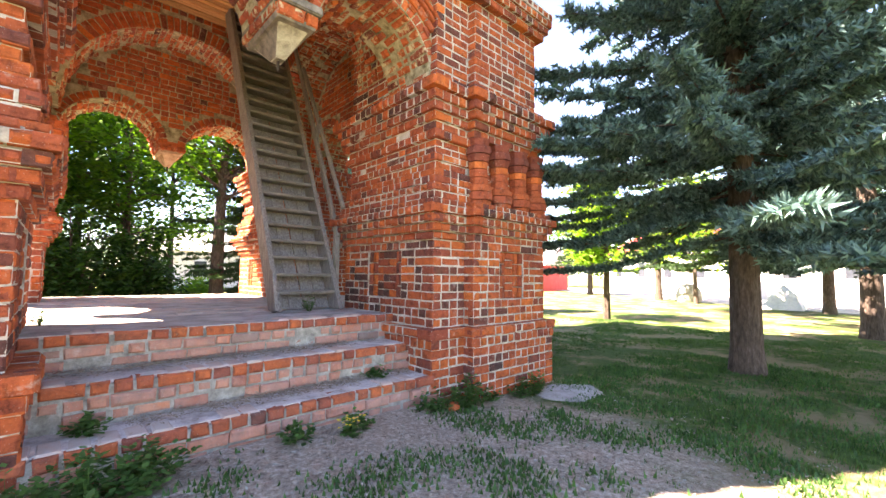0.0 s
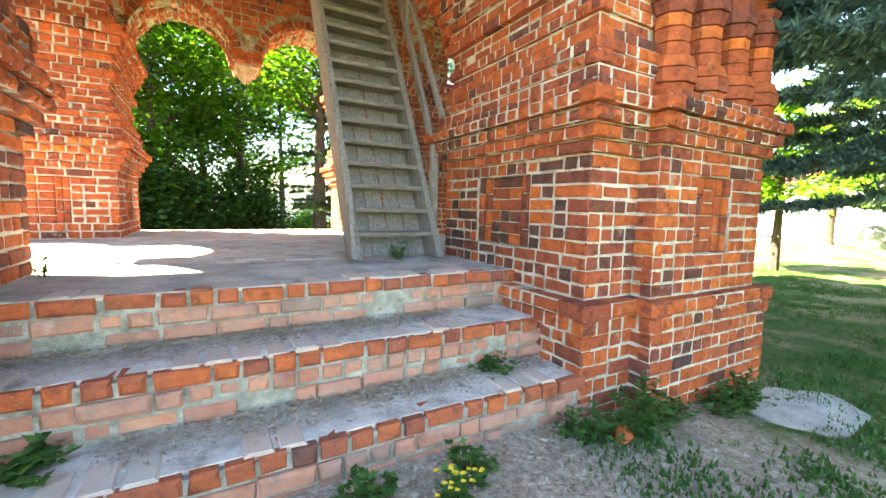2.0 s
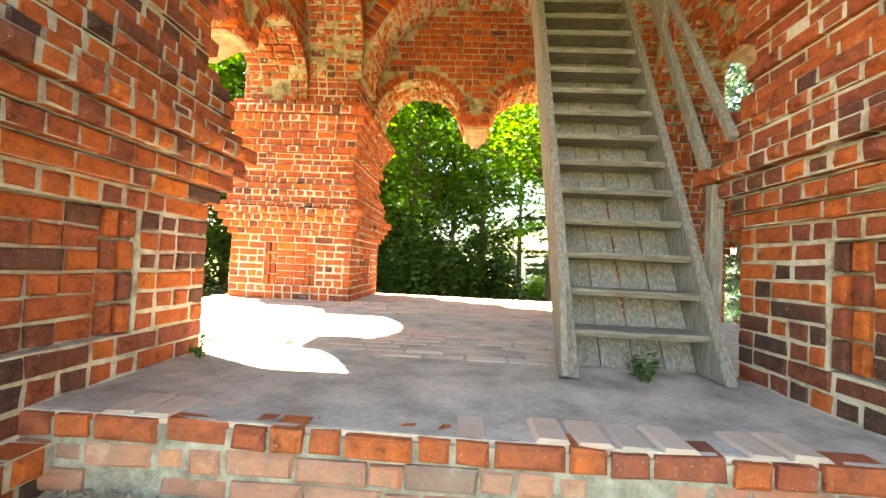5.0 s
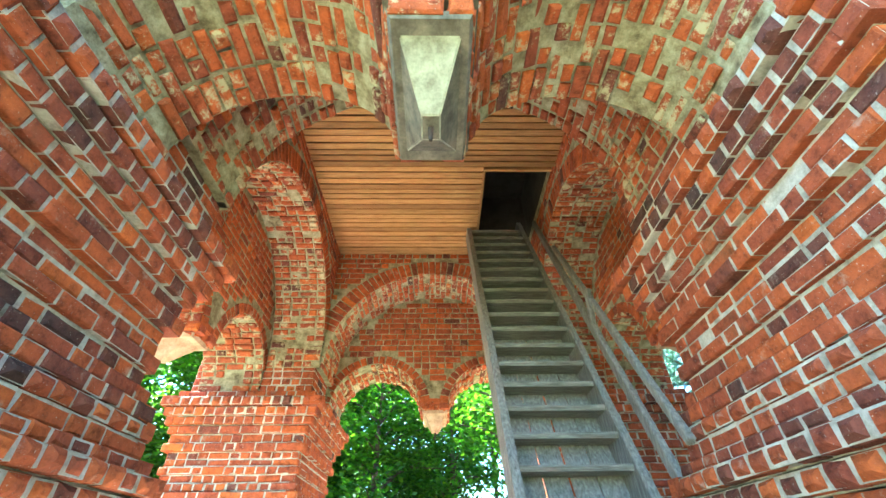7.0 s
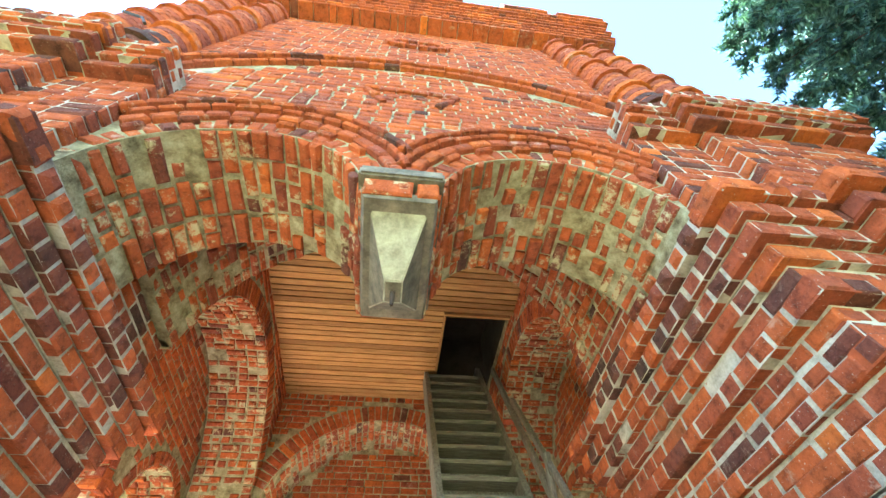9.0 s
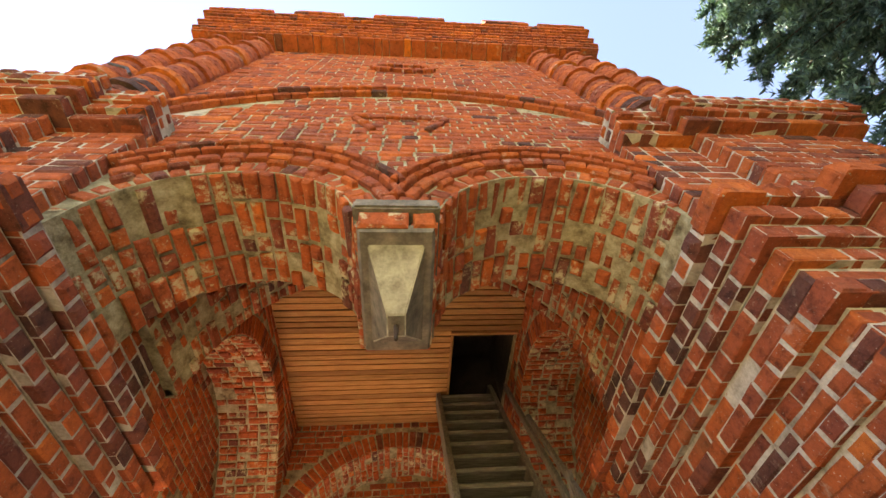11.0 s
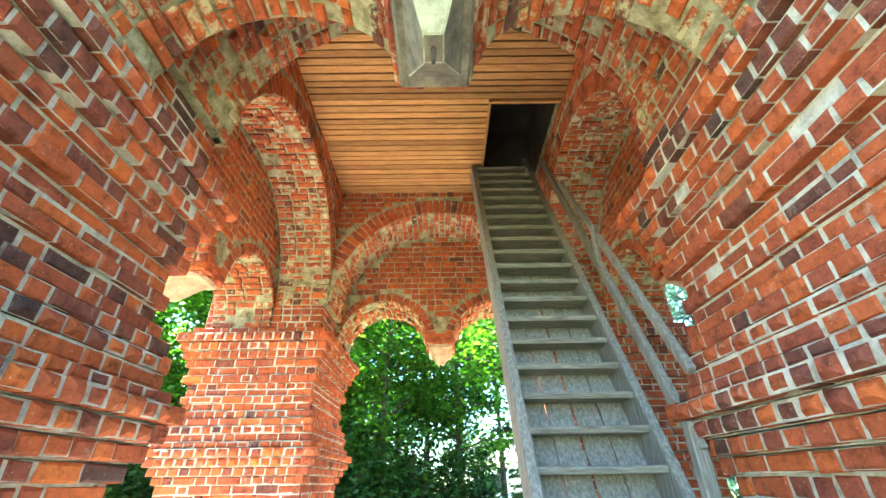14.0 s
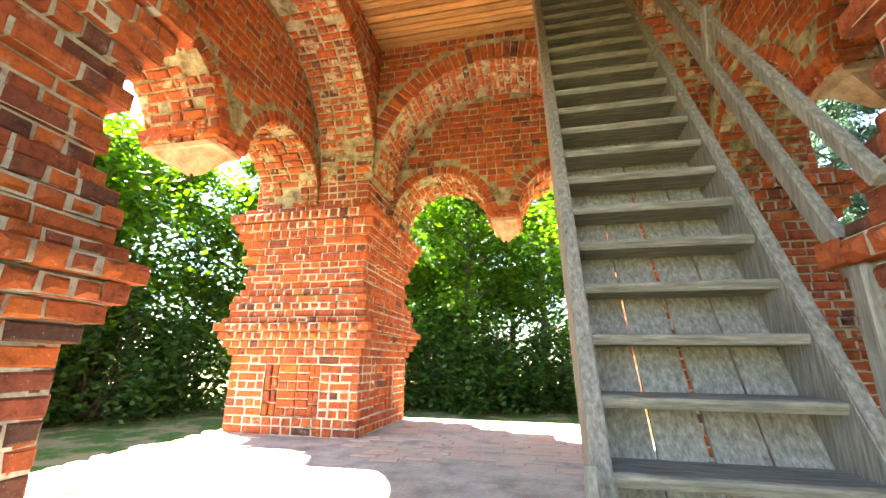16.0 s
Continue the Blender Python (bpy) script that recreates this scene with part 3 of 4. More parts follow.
def pendant(k):
    root = thing("arch_pendant", wp(k, 0, 2.77, 3.25), "brick pendant with a pale stone inverted pyramid hanging between arches", "pendant", "arch pendants")
    d0, d1 = TYMP + 0.03, FACE + 0.02

    def frustum(bm, a0, lo0, hi0, z0, a1, lo1, hi1, z1):
        q = [bm.verts.new(wp(k, a, d, z)) for a_, lo, hi, z in ((a0, lo0, hi0, z0), (a1, lo1, hi1, z1)) for a, d in ((-a_, lo), (a_, lo), (a_, hi), (-a_, hi))]
        for f in ((0, 1, 2, 3), (4, 5, 6, 7), (0, 1, 5, 4), (1, 2, 6, 5), (2, 3, 7, 6), (3, 0, 4, 7)):
            bm.faces.new([q[i] for i in f])
    bm = bmesh.new()
    frustum(bm, 0.215, d0 - 0.02, d1 + 0.05, 3.655, 0.215, d0 - 0.02, d1 + 0.05, 3.745)
    bmesh.ops.bevel(bm, geom=bm.edges[:], offset=0.012, segments=2, affect="EDGES")
    part("cap_slab", bm, STONE_DARK if k == 0 else BRICK_WALL, root, "weathered cap")
    b = Bricks(90 + k)
    tilt = 0.32
    for s, w in run(0.40, 0, g):
        for dd, sg in ((d1 + 0.01, 1), (d0 + 0.02, -1)):
            b.add(wp(k, -0.20 + s, dd, 3.60), wd(k, 1, 0), wd(k, 0, sg * tilt, 1).normalized(), wd(k, 0, sg, -tilt).normalized(), w * 0.94, 0.10, 0.1)
    for s, w in run(d1 - d0 - 0.02, 1, g):
        for sg in (-1, 1):
            b.add(wp(k, sg * 0.175, d0 + 0.01 + s, 3.60), wd(k, 0, 1), wd(k, sg * tilt, 0, 1).normalized(), wd(k, sg, 0, -tilt).normalized(), w * 0.96, 0.10, 0.1)
    b.mesh("brick_collar", BRICK_IN, root)
    bm = bmesh.new()
    frustum(bm, 0.045, 2.70, 2.84, 3.345, 0.15, d0 + 0.07, d1 - 0.06, 3.56)
    out = wd(k, 0, 1)
    bm.normal_update()
    bmesh.ops.recalc_face_normals(bm, faces=bm.faces[:])
    # the outward face takes the first stone, every other face the second
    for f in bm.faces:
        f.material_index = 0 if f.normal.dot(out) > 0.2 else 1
    bmesh.ops.bevel(bm, geom=bm.edges[:], offset=0.006, segments=2, affect="EDGES")
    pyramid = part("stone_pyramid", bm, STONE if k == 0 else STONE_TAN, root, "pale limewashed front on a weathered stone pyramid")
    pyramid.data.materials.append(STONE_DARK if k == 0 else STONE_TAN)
    bm = bmesh.new()
    frustum(bm, 0.172, d0 + 0.035, d1 - 0.025, 3.535, 0.19, d0 + 0.02, d1 - 0.01, 3.575)
    part("stone_tray", bm, STONE_DARK if k == 0 else STONE_TAN, root, "weathered stone bed")
    bm = bmesh.new()
    bmesh.ops.create_cone(bm, cap_ends=True, segments=8, radius1=0.009, radius2=0.014, depth=0.1, matrix=Matrix.Translation(wp(k, 0, 2.77, 3.30)))
    part("iron_pin", bm, IRON, root)


for k in range(4):
    arch_wall(k)


def upper_wall(k):
    """The storey over the arches, outside: wall, corner shafts, frieze and stepped parapet."""
    root = thing(f"wall_upper_{k + 1}", wp(k, 0, 2.9, 5.0), "red brick upper wall with banded frieze and stepped parapet", "wall", "upper walls", "structure")
    bm = bmesh.new()
    for a0, a1, z0, z1, d in ((-3.19, -1.6, 5.0, 9.75, FACE - 0.012), (1.6, 3.19, 5.0, 9.75, FACE - 0.012), (-3.4, 3.4, 9.74, 11.05, FACE + 0.23)):
        lo, hi = wp(k, a0, 2.5 if k % 2 == 0 else 2.52, z0), wp(k, a1, d, z1)
        box(bm, [min(p, q) for p, q in zip(lo, hi)], [max(p, q) for p, q in zip(lo, hi)])
    part("mortar_core", bm, MORTAR, root, "pale lime mortar")
    b = Bricks(120 + k)
    for a0, a1 in ((-3.19, -1.6), (1.6, 3.19)):
        face(b, k, a0, a1, 5.0, 9.7, FACE, 1, lambda a, z: not (abs(math.hypot(a, z - 4.05) - ARCHIVOLT - 0.07) < 0.075))
    for i in range(14):
        z = 9.7 + i * COURSE
        p = 0.2 + (0.07, 0.10, 0.13, 0.10, 0.10, 0.15, 0.19, 0.13, 0.10, 0.16, 0.21, 0.26, 0.30, 0.30)[i]
        for s, w in run(2 * (FACE + p), i, g):
            b.add(wp(k, -(FACE + p) + s, FACE + p, z + COURSE / 2), wd(k, 1, 0), Z, wd(k, 0, 1), w, COURSE - JOINT, p + 0.06)
    for a0, a1, n in ((-3.65, -2.5, 2), (-2.1, -1.2, 5), (-0.6, 0.8, 4), (1.6, 2.5, 5), (2.7, 3.65, 2)):
        for i in range(n):
            for s, w in run(a1 - a0, i, g):
                b.add(wp(k, a0 + s, FACE + 0.54, 11.07 + (i + 0.5) * COURSE), wd(k, 1, 0), Z, wd(k, 0, 1), w, COURSE - JOINT, 0.4)
    b.mesh("bricks", BRICK_WALL, root)
    for s in (-1, 1):
        for a in (2.35, 2.95):
            col = bmesh.new()
            for i in range(44):
                r = 0.2 if i % 6 else 0.24
                bmesh.ops.create_cone(col, cap_ends=True, segments=14, radius1=r, radius2=r, depth=0.095, matrix=Matrix.Translation(wp(k, s * a, FACE, 5.05 + i * 0.104)) @ pose(0, 0, 0, 0, 0, 13 * i))
            part("round_shaft", col, BRICK_WALL, root)


for k in range(4):
    upper_wall(k)

# unseen lid, added to keep the chamber over the hatch dark
bm = bmesh.new()
box(bm, (CX - 3.15, CY - 3.15, 9.85), (CX + 3.15, CY + 3.15, 10.95))
tagged(part("ceiling_tower_roof", bm, DARK), "dark flat roof closing the tower", "roof", kind="structure")

# ---- ceiling of boards with the hatch ----
HX, HY = (2.08, 3.0), (6.46, 8.25)
bm = bmesh.new()
y, i = CY - 1.62, 0
while y < CY + 1.62:
    w = g.uniform(0.085, 0.115)
    x0, x1 = CX - 1.62, CX + 1.62
    dz = g.uniform(-0.006, 0.006)
    if y + w > HY[0]:
        x1 = HX[0] - 0.002
    box(bm, (x0, y, CEIL + dz), (x1, y + w - g.uniform(0.012, 0.024), CEIL + 0.05), None, 0.004)
    y += w
box(bm, (CX - 1.62, CY - 1.62, CEIL + 0.05), (CX + 1.62, HY[0], CEIL + 0.1))
box(bm, (CX - 1.62, HY[0], CEIL + 0.05), (HX[0], CY + 1.62, CEIL + 0.1))
tagged(part("ceiling", bm, PINE), "aged pine board ceiling with a square hatch", "ceiling", kind="structure")
bm = bmesh.new()
box(bm, (HX[0] - 0.0, HY[0] - 0.04, CEIL - 0.012), (HX[1], HY[0], CEIL + 0.14), None, 0.004)
box(bm, (HX[0] - 0.004, HY[0] + 0.002, CEIL - 0.012), (HX[0] + 0.03, HY[1] - 0.03, CEIL + 0.14), None, 0.004)
tagged(part("trim_hatch", bm, PINE), "worn pine trim round the ceiling hatch", "trim", kind="structure")

# box added above the hatch to stop light leaks and show near-black
bm = bmesh.new()
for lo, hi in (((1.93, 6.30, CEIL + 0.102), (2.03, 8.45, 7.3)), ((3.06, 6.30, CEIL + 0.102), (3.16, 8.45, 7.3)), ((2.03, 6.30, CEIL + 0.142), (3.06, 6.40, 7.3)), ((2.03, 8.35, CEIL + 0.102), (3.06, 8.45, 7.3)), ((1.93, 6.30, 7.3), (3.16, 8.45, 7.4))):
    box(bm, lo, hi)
tagged(part("wall_hatch_darkener", bm, DARK), "dark boarded stair shaft above the hatch", "wall", kind="structure")

# ---- platform and steps ----
deck = thing("floor", (CX, CY, 0.3), "grey cement platform with worn brick paving", "floor", "", "structure")
bm = bmesh.new()
box(bm, (CX - 3.36, 4.16, -0.3), (CX + 3.36, CY + 3.5, DECK - 0.012))
part("slab", bm, CEMENT, deck)


def steps():
    root = thing("brick_steps", (1.4, 3.7, 0), "worn red brick steps with crumbling mortar and litter", "steps", "", "structure")
    core = bmesh.new()
    b, tread, head = Bricks(200), Bricks(201), Bricks(202)
    x0, x1 = CX - 1.64, CX + 1.58
    for yf, top, low in ((4.13, DECK, 0.545), (3.71, 0.545, 0.25), (3.30, 0.25, -0.05)):
        box(core, (x0, yf + 0.016, -0.3), (x1, 4.157, top - 0.032))
        slab_bm = bmesh.new()
        box(slab_bm, (x0, yf + 0.05, top - 0.03), (x1, 4.157, top - 0.009))
        part("tread_bedding", slab_bm, BED, root, "trodden pale cement bedding")
        n = 3
        h = (top - low) / n
        for i in range(n):
            z = low + (i + 0.5) * h
            if i == 2:
                lens, q = [], 0.0
                while q < x1 - x0 - 0.06:
                    w = min(g.choice((0.128, 0.132, 0.136, 0.14, 0.25)), x1 - x0 - q)
                    lens.append((q + w / 2, w - 0.018 - g.uniform(0, 0.006)))
                    q += w
            else:
                lens = run(x1 - x0, i, g)
            for s, w in lens:
                if noise.noise((x0 + s, yf, z * 3)) > 0.36 + 0.22 * s and (i < 2 or g.random() < 0.4):
                    continue
                (head if i == 2 else b).add((x0 + s, yf + g.gauss(0, 0.006 if i == 2 else 0.013) - (0.008 if i == 2 else 0.0), z - (0.005 if i == 2 else 0.0) + g.gauss(0, 0.002)), (1, 0, 0), (0, 0, 1), (0, -1, 0), w, h - 0.017, 0.14, g.uniform(0.009, 0.02))
        for s in range(int((x1 - x0) / 0.14)):
            if noise.noise((s * 0.35, yf * 3.0, 1.7)) < 0.02:
                continue
            tread.add((x0 + 0.07 + s * 0.14, yf + 0.135, top - 0.003 + g.gauss(0, 0.004)), (0, 1, 0), (-1, 0, 0), (0, 0, 1), 0.22, 0.122, 0.03)
    part("step_core", core, STEP_MORTAR, root, "crumbling grey mortar")
    brick_pieces(head.split((1.5, 3.8, 0.5), min(120, len(head.rows))), root, BRICK_NOSE)
    brick_pieces(b.split((1.5, 3.8, 0.5), min(180, len(b.rows))), root, BRICK_STEP)
    b.mesh("bricks", BRICK_STEP_FAR, root)
    head.mesh("nosing_bricks", BRICK_NOSE_FAR, root)
    tread.mesh("tread_bricks", BRICK_PAVE, root, "dusty trodden tread bricks")


BRICK_PAVE = brick_material("brick_clay_paving_far", False, 0.4, 0.15, False, 0.85)
BRICK_NOSE = brick_material("brick_clay_nosing", True, 0.25, 0.02, False, 0.05)
BRICK_NOSE_FAR = brick_material("brick_clay_nosing_rest", False, 0.25, 0.02, False, 0.05)
BED = plain("crumbling_bedding", [(0.3, (0.26, 0.21, 0.185)), (0.5, (0.57, 0.50, 0.455)), (0.7, (0.74, 0.68, 0.63))], 7, 0.95, 50, 0.9, 0.02)
STEP_MORTAR = plain("grey_green_mortar", [(0.3, (0.14, 0.13, 0.11)), (0.5, (0.32, 0.31, 0.265)), (0.7, (0.52, 0.50, 0.44))], 8, 0.95, 50, 0.9, 0.02)
BRICK_STEP_FAR = brick_material("brick_clay_trodden_rest", False, 0.5, 0.05, False, 0.36)
steps()


def paving():
    b = Bricks(220)
    y, i = 5.3, 0
    while y < CY + 3.4:
        x = CX - 3.3 - g.uniform(0, 0.2)
        while x < CX + 3.3:
            if noise.noise((x * 0.8, y * 0.8, 3.0)) > -0.02:
                b.add((x + 0.13, y + 0.06, DECK - 0.007 + g.gauss(0, 0.004)), (1, 0, 0), (0, 1, 0), (0, 0, 1), 0.25, 0.118, 0.03)
            x += 0.262
        y += 0.13
        i += 1
    brick_pieces(b.split((1.2, 6.2, DECK), 300), deck, BRICK_FLOOR)
    b.mesh("paving_bricks", BRICK_PAVE, deck, "dusty brick paving")


paving()

# ---- wooden stair ----
stair = thing("wooden_stair", (2.45, 5.4, DECK), "steep weathered grey wooden stair rising to the hatch", "stair")
RUN = 0.518
SX = (1.924, 2.816)
FOOT = 4.999


def rising(x0, x1, z0, z1, y_at, depth, material, name, bevel=0.006, label=""):
    bm = bmesh.new()
    q = []
    for z in (z0, z1):
        y = y_at + (z - z0) * RUN
        q += [(x0, y, z), (x1, y, z), (x1, y + depth, z), (x0, y + depth, z)]
    vs = [bm.verts.new(p) for p in q]
    for f in ((3, 2, 1, 0), (4, 5, 6, 7), (0, 1, 5, 4), (1, 2, 6, 5), (2, 3, 7, 6), (3, 0, 4, 7)):
        bm.faces.new([vs[i] for i in f])
    bmesh.ops.bevel(bm, geom=bm.edges[:], offset=bevel, segments=2, affect="EDGES")
    return part(name, bm, material, stair, label)


for x0, x1 in ((SX[0], SX[0] + 0.065), (SX[1] - 0.065, SX[1])):
    rising(x0, x1, DECK, 6.15, FOOT, 0.30, WOOD_UP, "stringer")
NB = 4
for i in range(NB):
    w = (SX[1] - SX[0] - 0.14) / NB
    x0 = SX[0] + 0.07 + i * w
    rising(x0 + g.uniform(0.002, 0.009), x0 + w - g.uniform(0.002, 0.009), DECK + 0.01, 6.1, FOOT + 0.26, 0.025, WOOD_UP, "back_board", 0.003)
z = 1.081
while z < 6.05:
    bm = bmesh.new()
    y = FOOT + (z - DECK) * RUN
    dip = g.uniform(0.004, 0.014)
    verts = []
    xs = [SX[0] + 0.05 + (SX[1] - SX[0] - 0.1) * q / 8 for q in range(9)]
    for x in xs:
        wv = g.uniform(-0.004, 0.004) - dip * math.sin((x - xs[0]) / (xs[-1] - xs[0]) * math.pi)
        verts.append([bm.verts.new(p) for p in ((x, y + 0.018 + wv, z - 0.02), (x, y + 0.03, z - 0.045), (x, y + 0.275, z - 0.045), (x, y + 0.275, z), (x, y + 0.032, z + wv * 0.4), (x, y + 0.02 + wv, z - 0.008))])
    for p, q in zip(verts, verts[1:]):
        for a in range(6):
            c = (a + 1) % 6
            bm.faces.new((p[a], p[c], q[c], q[a]))
    bm.faces.new(verts[0])
    bm.faces.new(list(reversed(verts[-1])))
    part("tread", bm, STEP_WOOD, stair)
    z += 0.229


def beam(p, q, w, d, material, name, parent, roll=0.0):
    p, q = Vector(p), Vector(q)
    bm = bmesh.new()
    box(bm, (-w / 2, -d / 2, 0), (w / 2, d / 2, (q - p).length), None, min(w, d) * 0.15)
    m = Matrix.Translation(p) @ (q - p).to_track_quat("Z", "Y").to_matrix().to_4x4() @ pose(0, 0, 0, 0, 0, roll)
    bmesh.ops.transform(bm, matrix=m, verts=bm.verts)
    return part(name, bm, material, parent)


beam((2.86, 5.33, DECK), (2.86, 5.33, 1.98), 0.075, 0.085, WOOD_UP, "post", stair)
beam((2.865, 5.30, 1.82), (2.93, 7.43, 5.85), 0.05, 0.085, WOOD_UP, "side_beam", stair)
beam((2.88, 5.20, 2.23), (2.935, 6.83, 4.90), 0.05, 0.06, WOOD_UP, "handrail", stair)
beam((2.89, 6.15, 3.42), (2.90, 6.08, 3.80), 0.05, 0.06, WOOD_UP, "brace", stair)
beam((SX[0] - 0.022, 5.01, DECK), (SX[0] - 0.012, 5.18, 1.34), 0.04, 0.13, WOOD_UP, "foot_cleat", stair)


def bent_rod(points, label, hook=None):
    root = thing("iron_rod", points[0], label, "rod", "roof rods")
    bm = bmesh.new()
    for a, b in zip(points, points[1:]):
        a, b = Vector(a), Vector(b)
        m = Matrix.Translation((a + b) / 2) @ (b - a).to_track_quat("Z", "Y").to_matrix().to_4x4()
        bmesh.ops.create_cone(bm, segments=8, radius1=0.011, radius2=0.011, depth=(b - a).length + 0.01, cap_ends=True, matrix=m)
    part("bar", bm, IRON, root, "dark bent bar")


bent_rod([(-0.71, 3.1, 5.30), (-0.50, 3.1, 5.14), (-0.37, 3.1, 4.93)], "thin dark iron rod hooked over the cornice")

# ---- ground ----
def ground_z(x, y):
    """Nearly level lawn, a little higher in front of the steps."""
    near = math.exp(-((x - 1.0) ** 2 / 9 + (y - 2.6) ** 2 / 6))
    return -0.16 + 0.19 * near + 0.02 * noise.noise((x * 0.35, y * 0.35, 0))


def make_ground():
    def axis(c):
        out = [c + i * 0.25 for i in range(-44, 45)]
        e = 11.0
        while e < 900:
            e *= 1.35
            out += [c - e, c + e]
        return sorted(out)
    xs, ys = axis(3.0), axis(3.0)
    vs = [(x, y, ground_z(x, y)) for y in ys for x in xs]
    n = len(xs)
    fs = [(j * n + i, j * n + i + 1, (j + 1) * n + i + 1, (j + 1) * n + i) for j in range(len(ys) - 1) for i in range(n - 1)]
    tagged(link_mesh("ground", vs, fs, GROUND, None, "", True), "patchy green lawn with bare soil before the steps", "ground", kind="structure")


make_ground()


def blades(name, spots, material, label, h=(0.025, 0.065), w=0.006, per=7, loose=0.025):
    vs, fs = [], []
    r = random.Random(len(spots))
    for x, y in spots:
        z = ground_z(x, y)
        for _ in range(per):
            a, l = r.uniform(0, 6.28), r.uniform(*h)
            dx, dy = math.cos(a), math.sin(a)
            bx, by = x + r.gauss(0, loose), y + r.gauss(0, loose)
            lean = r.uniform(0.1, 0.7) * l
            i = len(vs)
            vs += [(bx - dy * w, by + dx * w, z - 0.01), (bx + dy * w, by - dx * w, z - 0.01), (bx + dx * lean, by + dy * lean, z + l)]
            fs.append((i, i + 1, i + 2))
    tagged(link_mesh(name, vs, fs, material), label, "grass", kind="stuff")


r = random.Random(21)
tufts = []
while len(tufts) < 2600:
    x, y = r.uniform(0.5, 9), r.uniform(-1.5, 3.1)
    if noise.noise((x * 1.6, y * 1.6, 2.0)) > 0.05 + max(0.0, 0.25 - 0.06 * x):
        tufts.append((x, y))
blades("clover", tufts, WEED, "dark green clover and dandelion leaves in the lawn", (0.018, 0.05), 0.015, 10, 0.10)
spots = []
while len(spots) < 15500:
    x, y = r.uniform(-4, 14), r.uniform(-3, 8)
    if CX - 3.5 < x < CX + 3.5 and y > 3.2:
        continue
    d = math.hypot(x - 1.6, y - 2.2) + 2.4 * (noise.noise((x * 1.1, y * 1.1, 5)) * 0.5 + 0.5)
    if d < 4.3 and r.random() < 0.93:
        continue
    if r.random() < (noise.noise((x * 0.7, y * 0.7, 9)) * 1.6 + noise.noise((x * 2.1, y * 2.1, 4)) * 0.6 + 0.55) * 0.9:
        spots.append((x, y))
blades("grass", spots, GRASS, "short green mown grass on the lawn", (0.02, 0.05))


def flecks(name, n, region, material, label, size):
    rr = random.Random(n)
    vs, fs = [], []
    for _ in range(n):
        x, y, z = region(rr)
        a, t = rr.uniform(0, 6.28), rr.uniform(-0.5, 0.5)
        s = rr.uniform(0.5, 1.3) * size
        u = Vector((math.cos(a), math.sin(a), t * 0.6)) * s
        v = Vector((-math.sin(a), math.cos(a), rr.uniform(-0.4, 0.4))) * s * rr.choice((0.12, 0.16, 0.45))
        c = Vector((x, y, z + 0.006))
        i = len(vs)
        vs += [c - u, c - v, c + u, c + v]
        fs.append((i, i + 1, i + 2, i + 3))
    tagged(link_mesh(name, vs, fs, material), label, "litter", kind="stuff")


def on_soil(rr):
    x, y = rr.gauss(1.8, 1.5), rr.uniform(0.3, 3.25)
    return x, y, ground_z(x, y)


def on_step(rr):
    yf, top = rr.choice(((3.71, 0.25), (4.13, 0.545)))
    off = abs(rr.gauss(0, 0.11))
    x = rr.uniform(-0.05, 2.85)
    if noise.noise((x * 1.4, yf, 6.0)) < -0.12:
        x = rr.uniform(0.9, 2.7)
    return x, yf - off - 0.01, top + 0.004 + max(0.0, 0.03 - 0.2 * off) * rr.random()


flecks("dry_litter", 9000, on_soil, LITTER, "dry twigs and dead leaf scraps on bare soil", 0.026)
flecks("pale_litter", 5000, on_soil, STONE, "pale chips of mortar and straw on soil", 0.018)
flecks("step_litter", 6500, on_step, LITTER, "dead leaves and seeds gathered on the steps", 0.017)


def weed(x, y, z, h, spread, n, label, name="weed", material=None, leaf=0.05):
    """A low plant: bent stems with pointed leaves."""
    rr = random.Random(int(x * 1000 + y * 77))
    root = thing(name, (x, y, z), label, "weed", "weeds")
    vs, fs, sv, sf = [], [], [], []
    for _ in range(n):
        a, rad = rr.uniform(0, 6.28), rr.uniform(0.1, 1) * spread
        tip = Vector((x + math.cos(a) * rad, y + math.sin(a) * rad, z + h * rr.uniform(0.4, 1) * (1 - 0.5 * rad / spread)))
        base = Vector((x + math.cos(a) * rad * 0.3, y + math.sin(a) * rad * 0.3, z - 0.02))
        i = len(sv)
        e = Vector((-math.sin(a), math.cos(a), 0)) * 0.004
        sv += [base - e, base + e, tip]
        sf.append((i, i + 1, i + 2))
        for q in range(9):
            c = base.lerp(tip, rr.uniform(0.25, 1))
            b = rr.uniform(0, 6.28)
            u = Vector((math.cos(b), math.sin(b), rr.uniform(-0.3, 0.6))) * leaf * rr.uniform(0.6, 1.3)
            w = Vector((-math.sin(b), math.cos(b), rr.uniform(-0.3, 0.3))) * leaf * 0.36
            i = len(vs)
            vs += [c, c + u * 0.45 + w, c + u, c + u * 0.45 - w]
            fs.append((i, i + 1, i + 2, i + 3))
    link_mesh("leaves", vs, fs, material or WEED, root)
    link_mesh("stem", sv, sf, material or WEED, root)
    return root


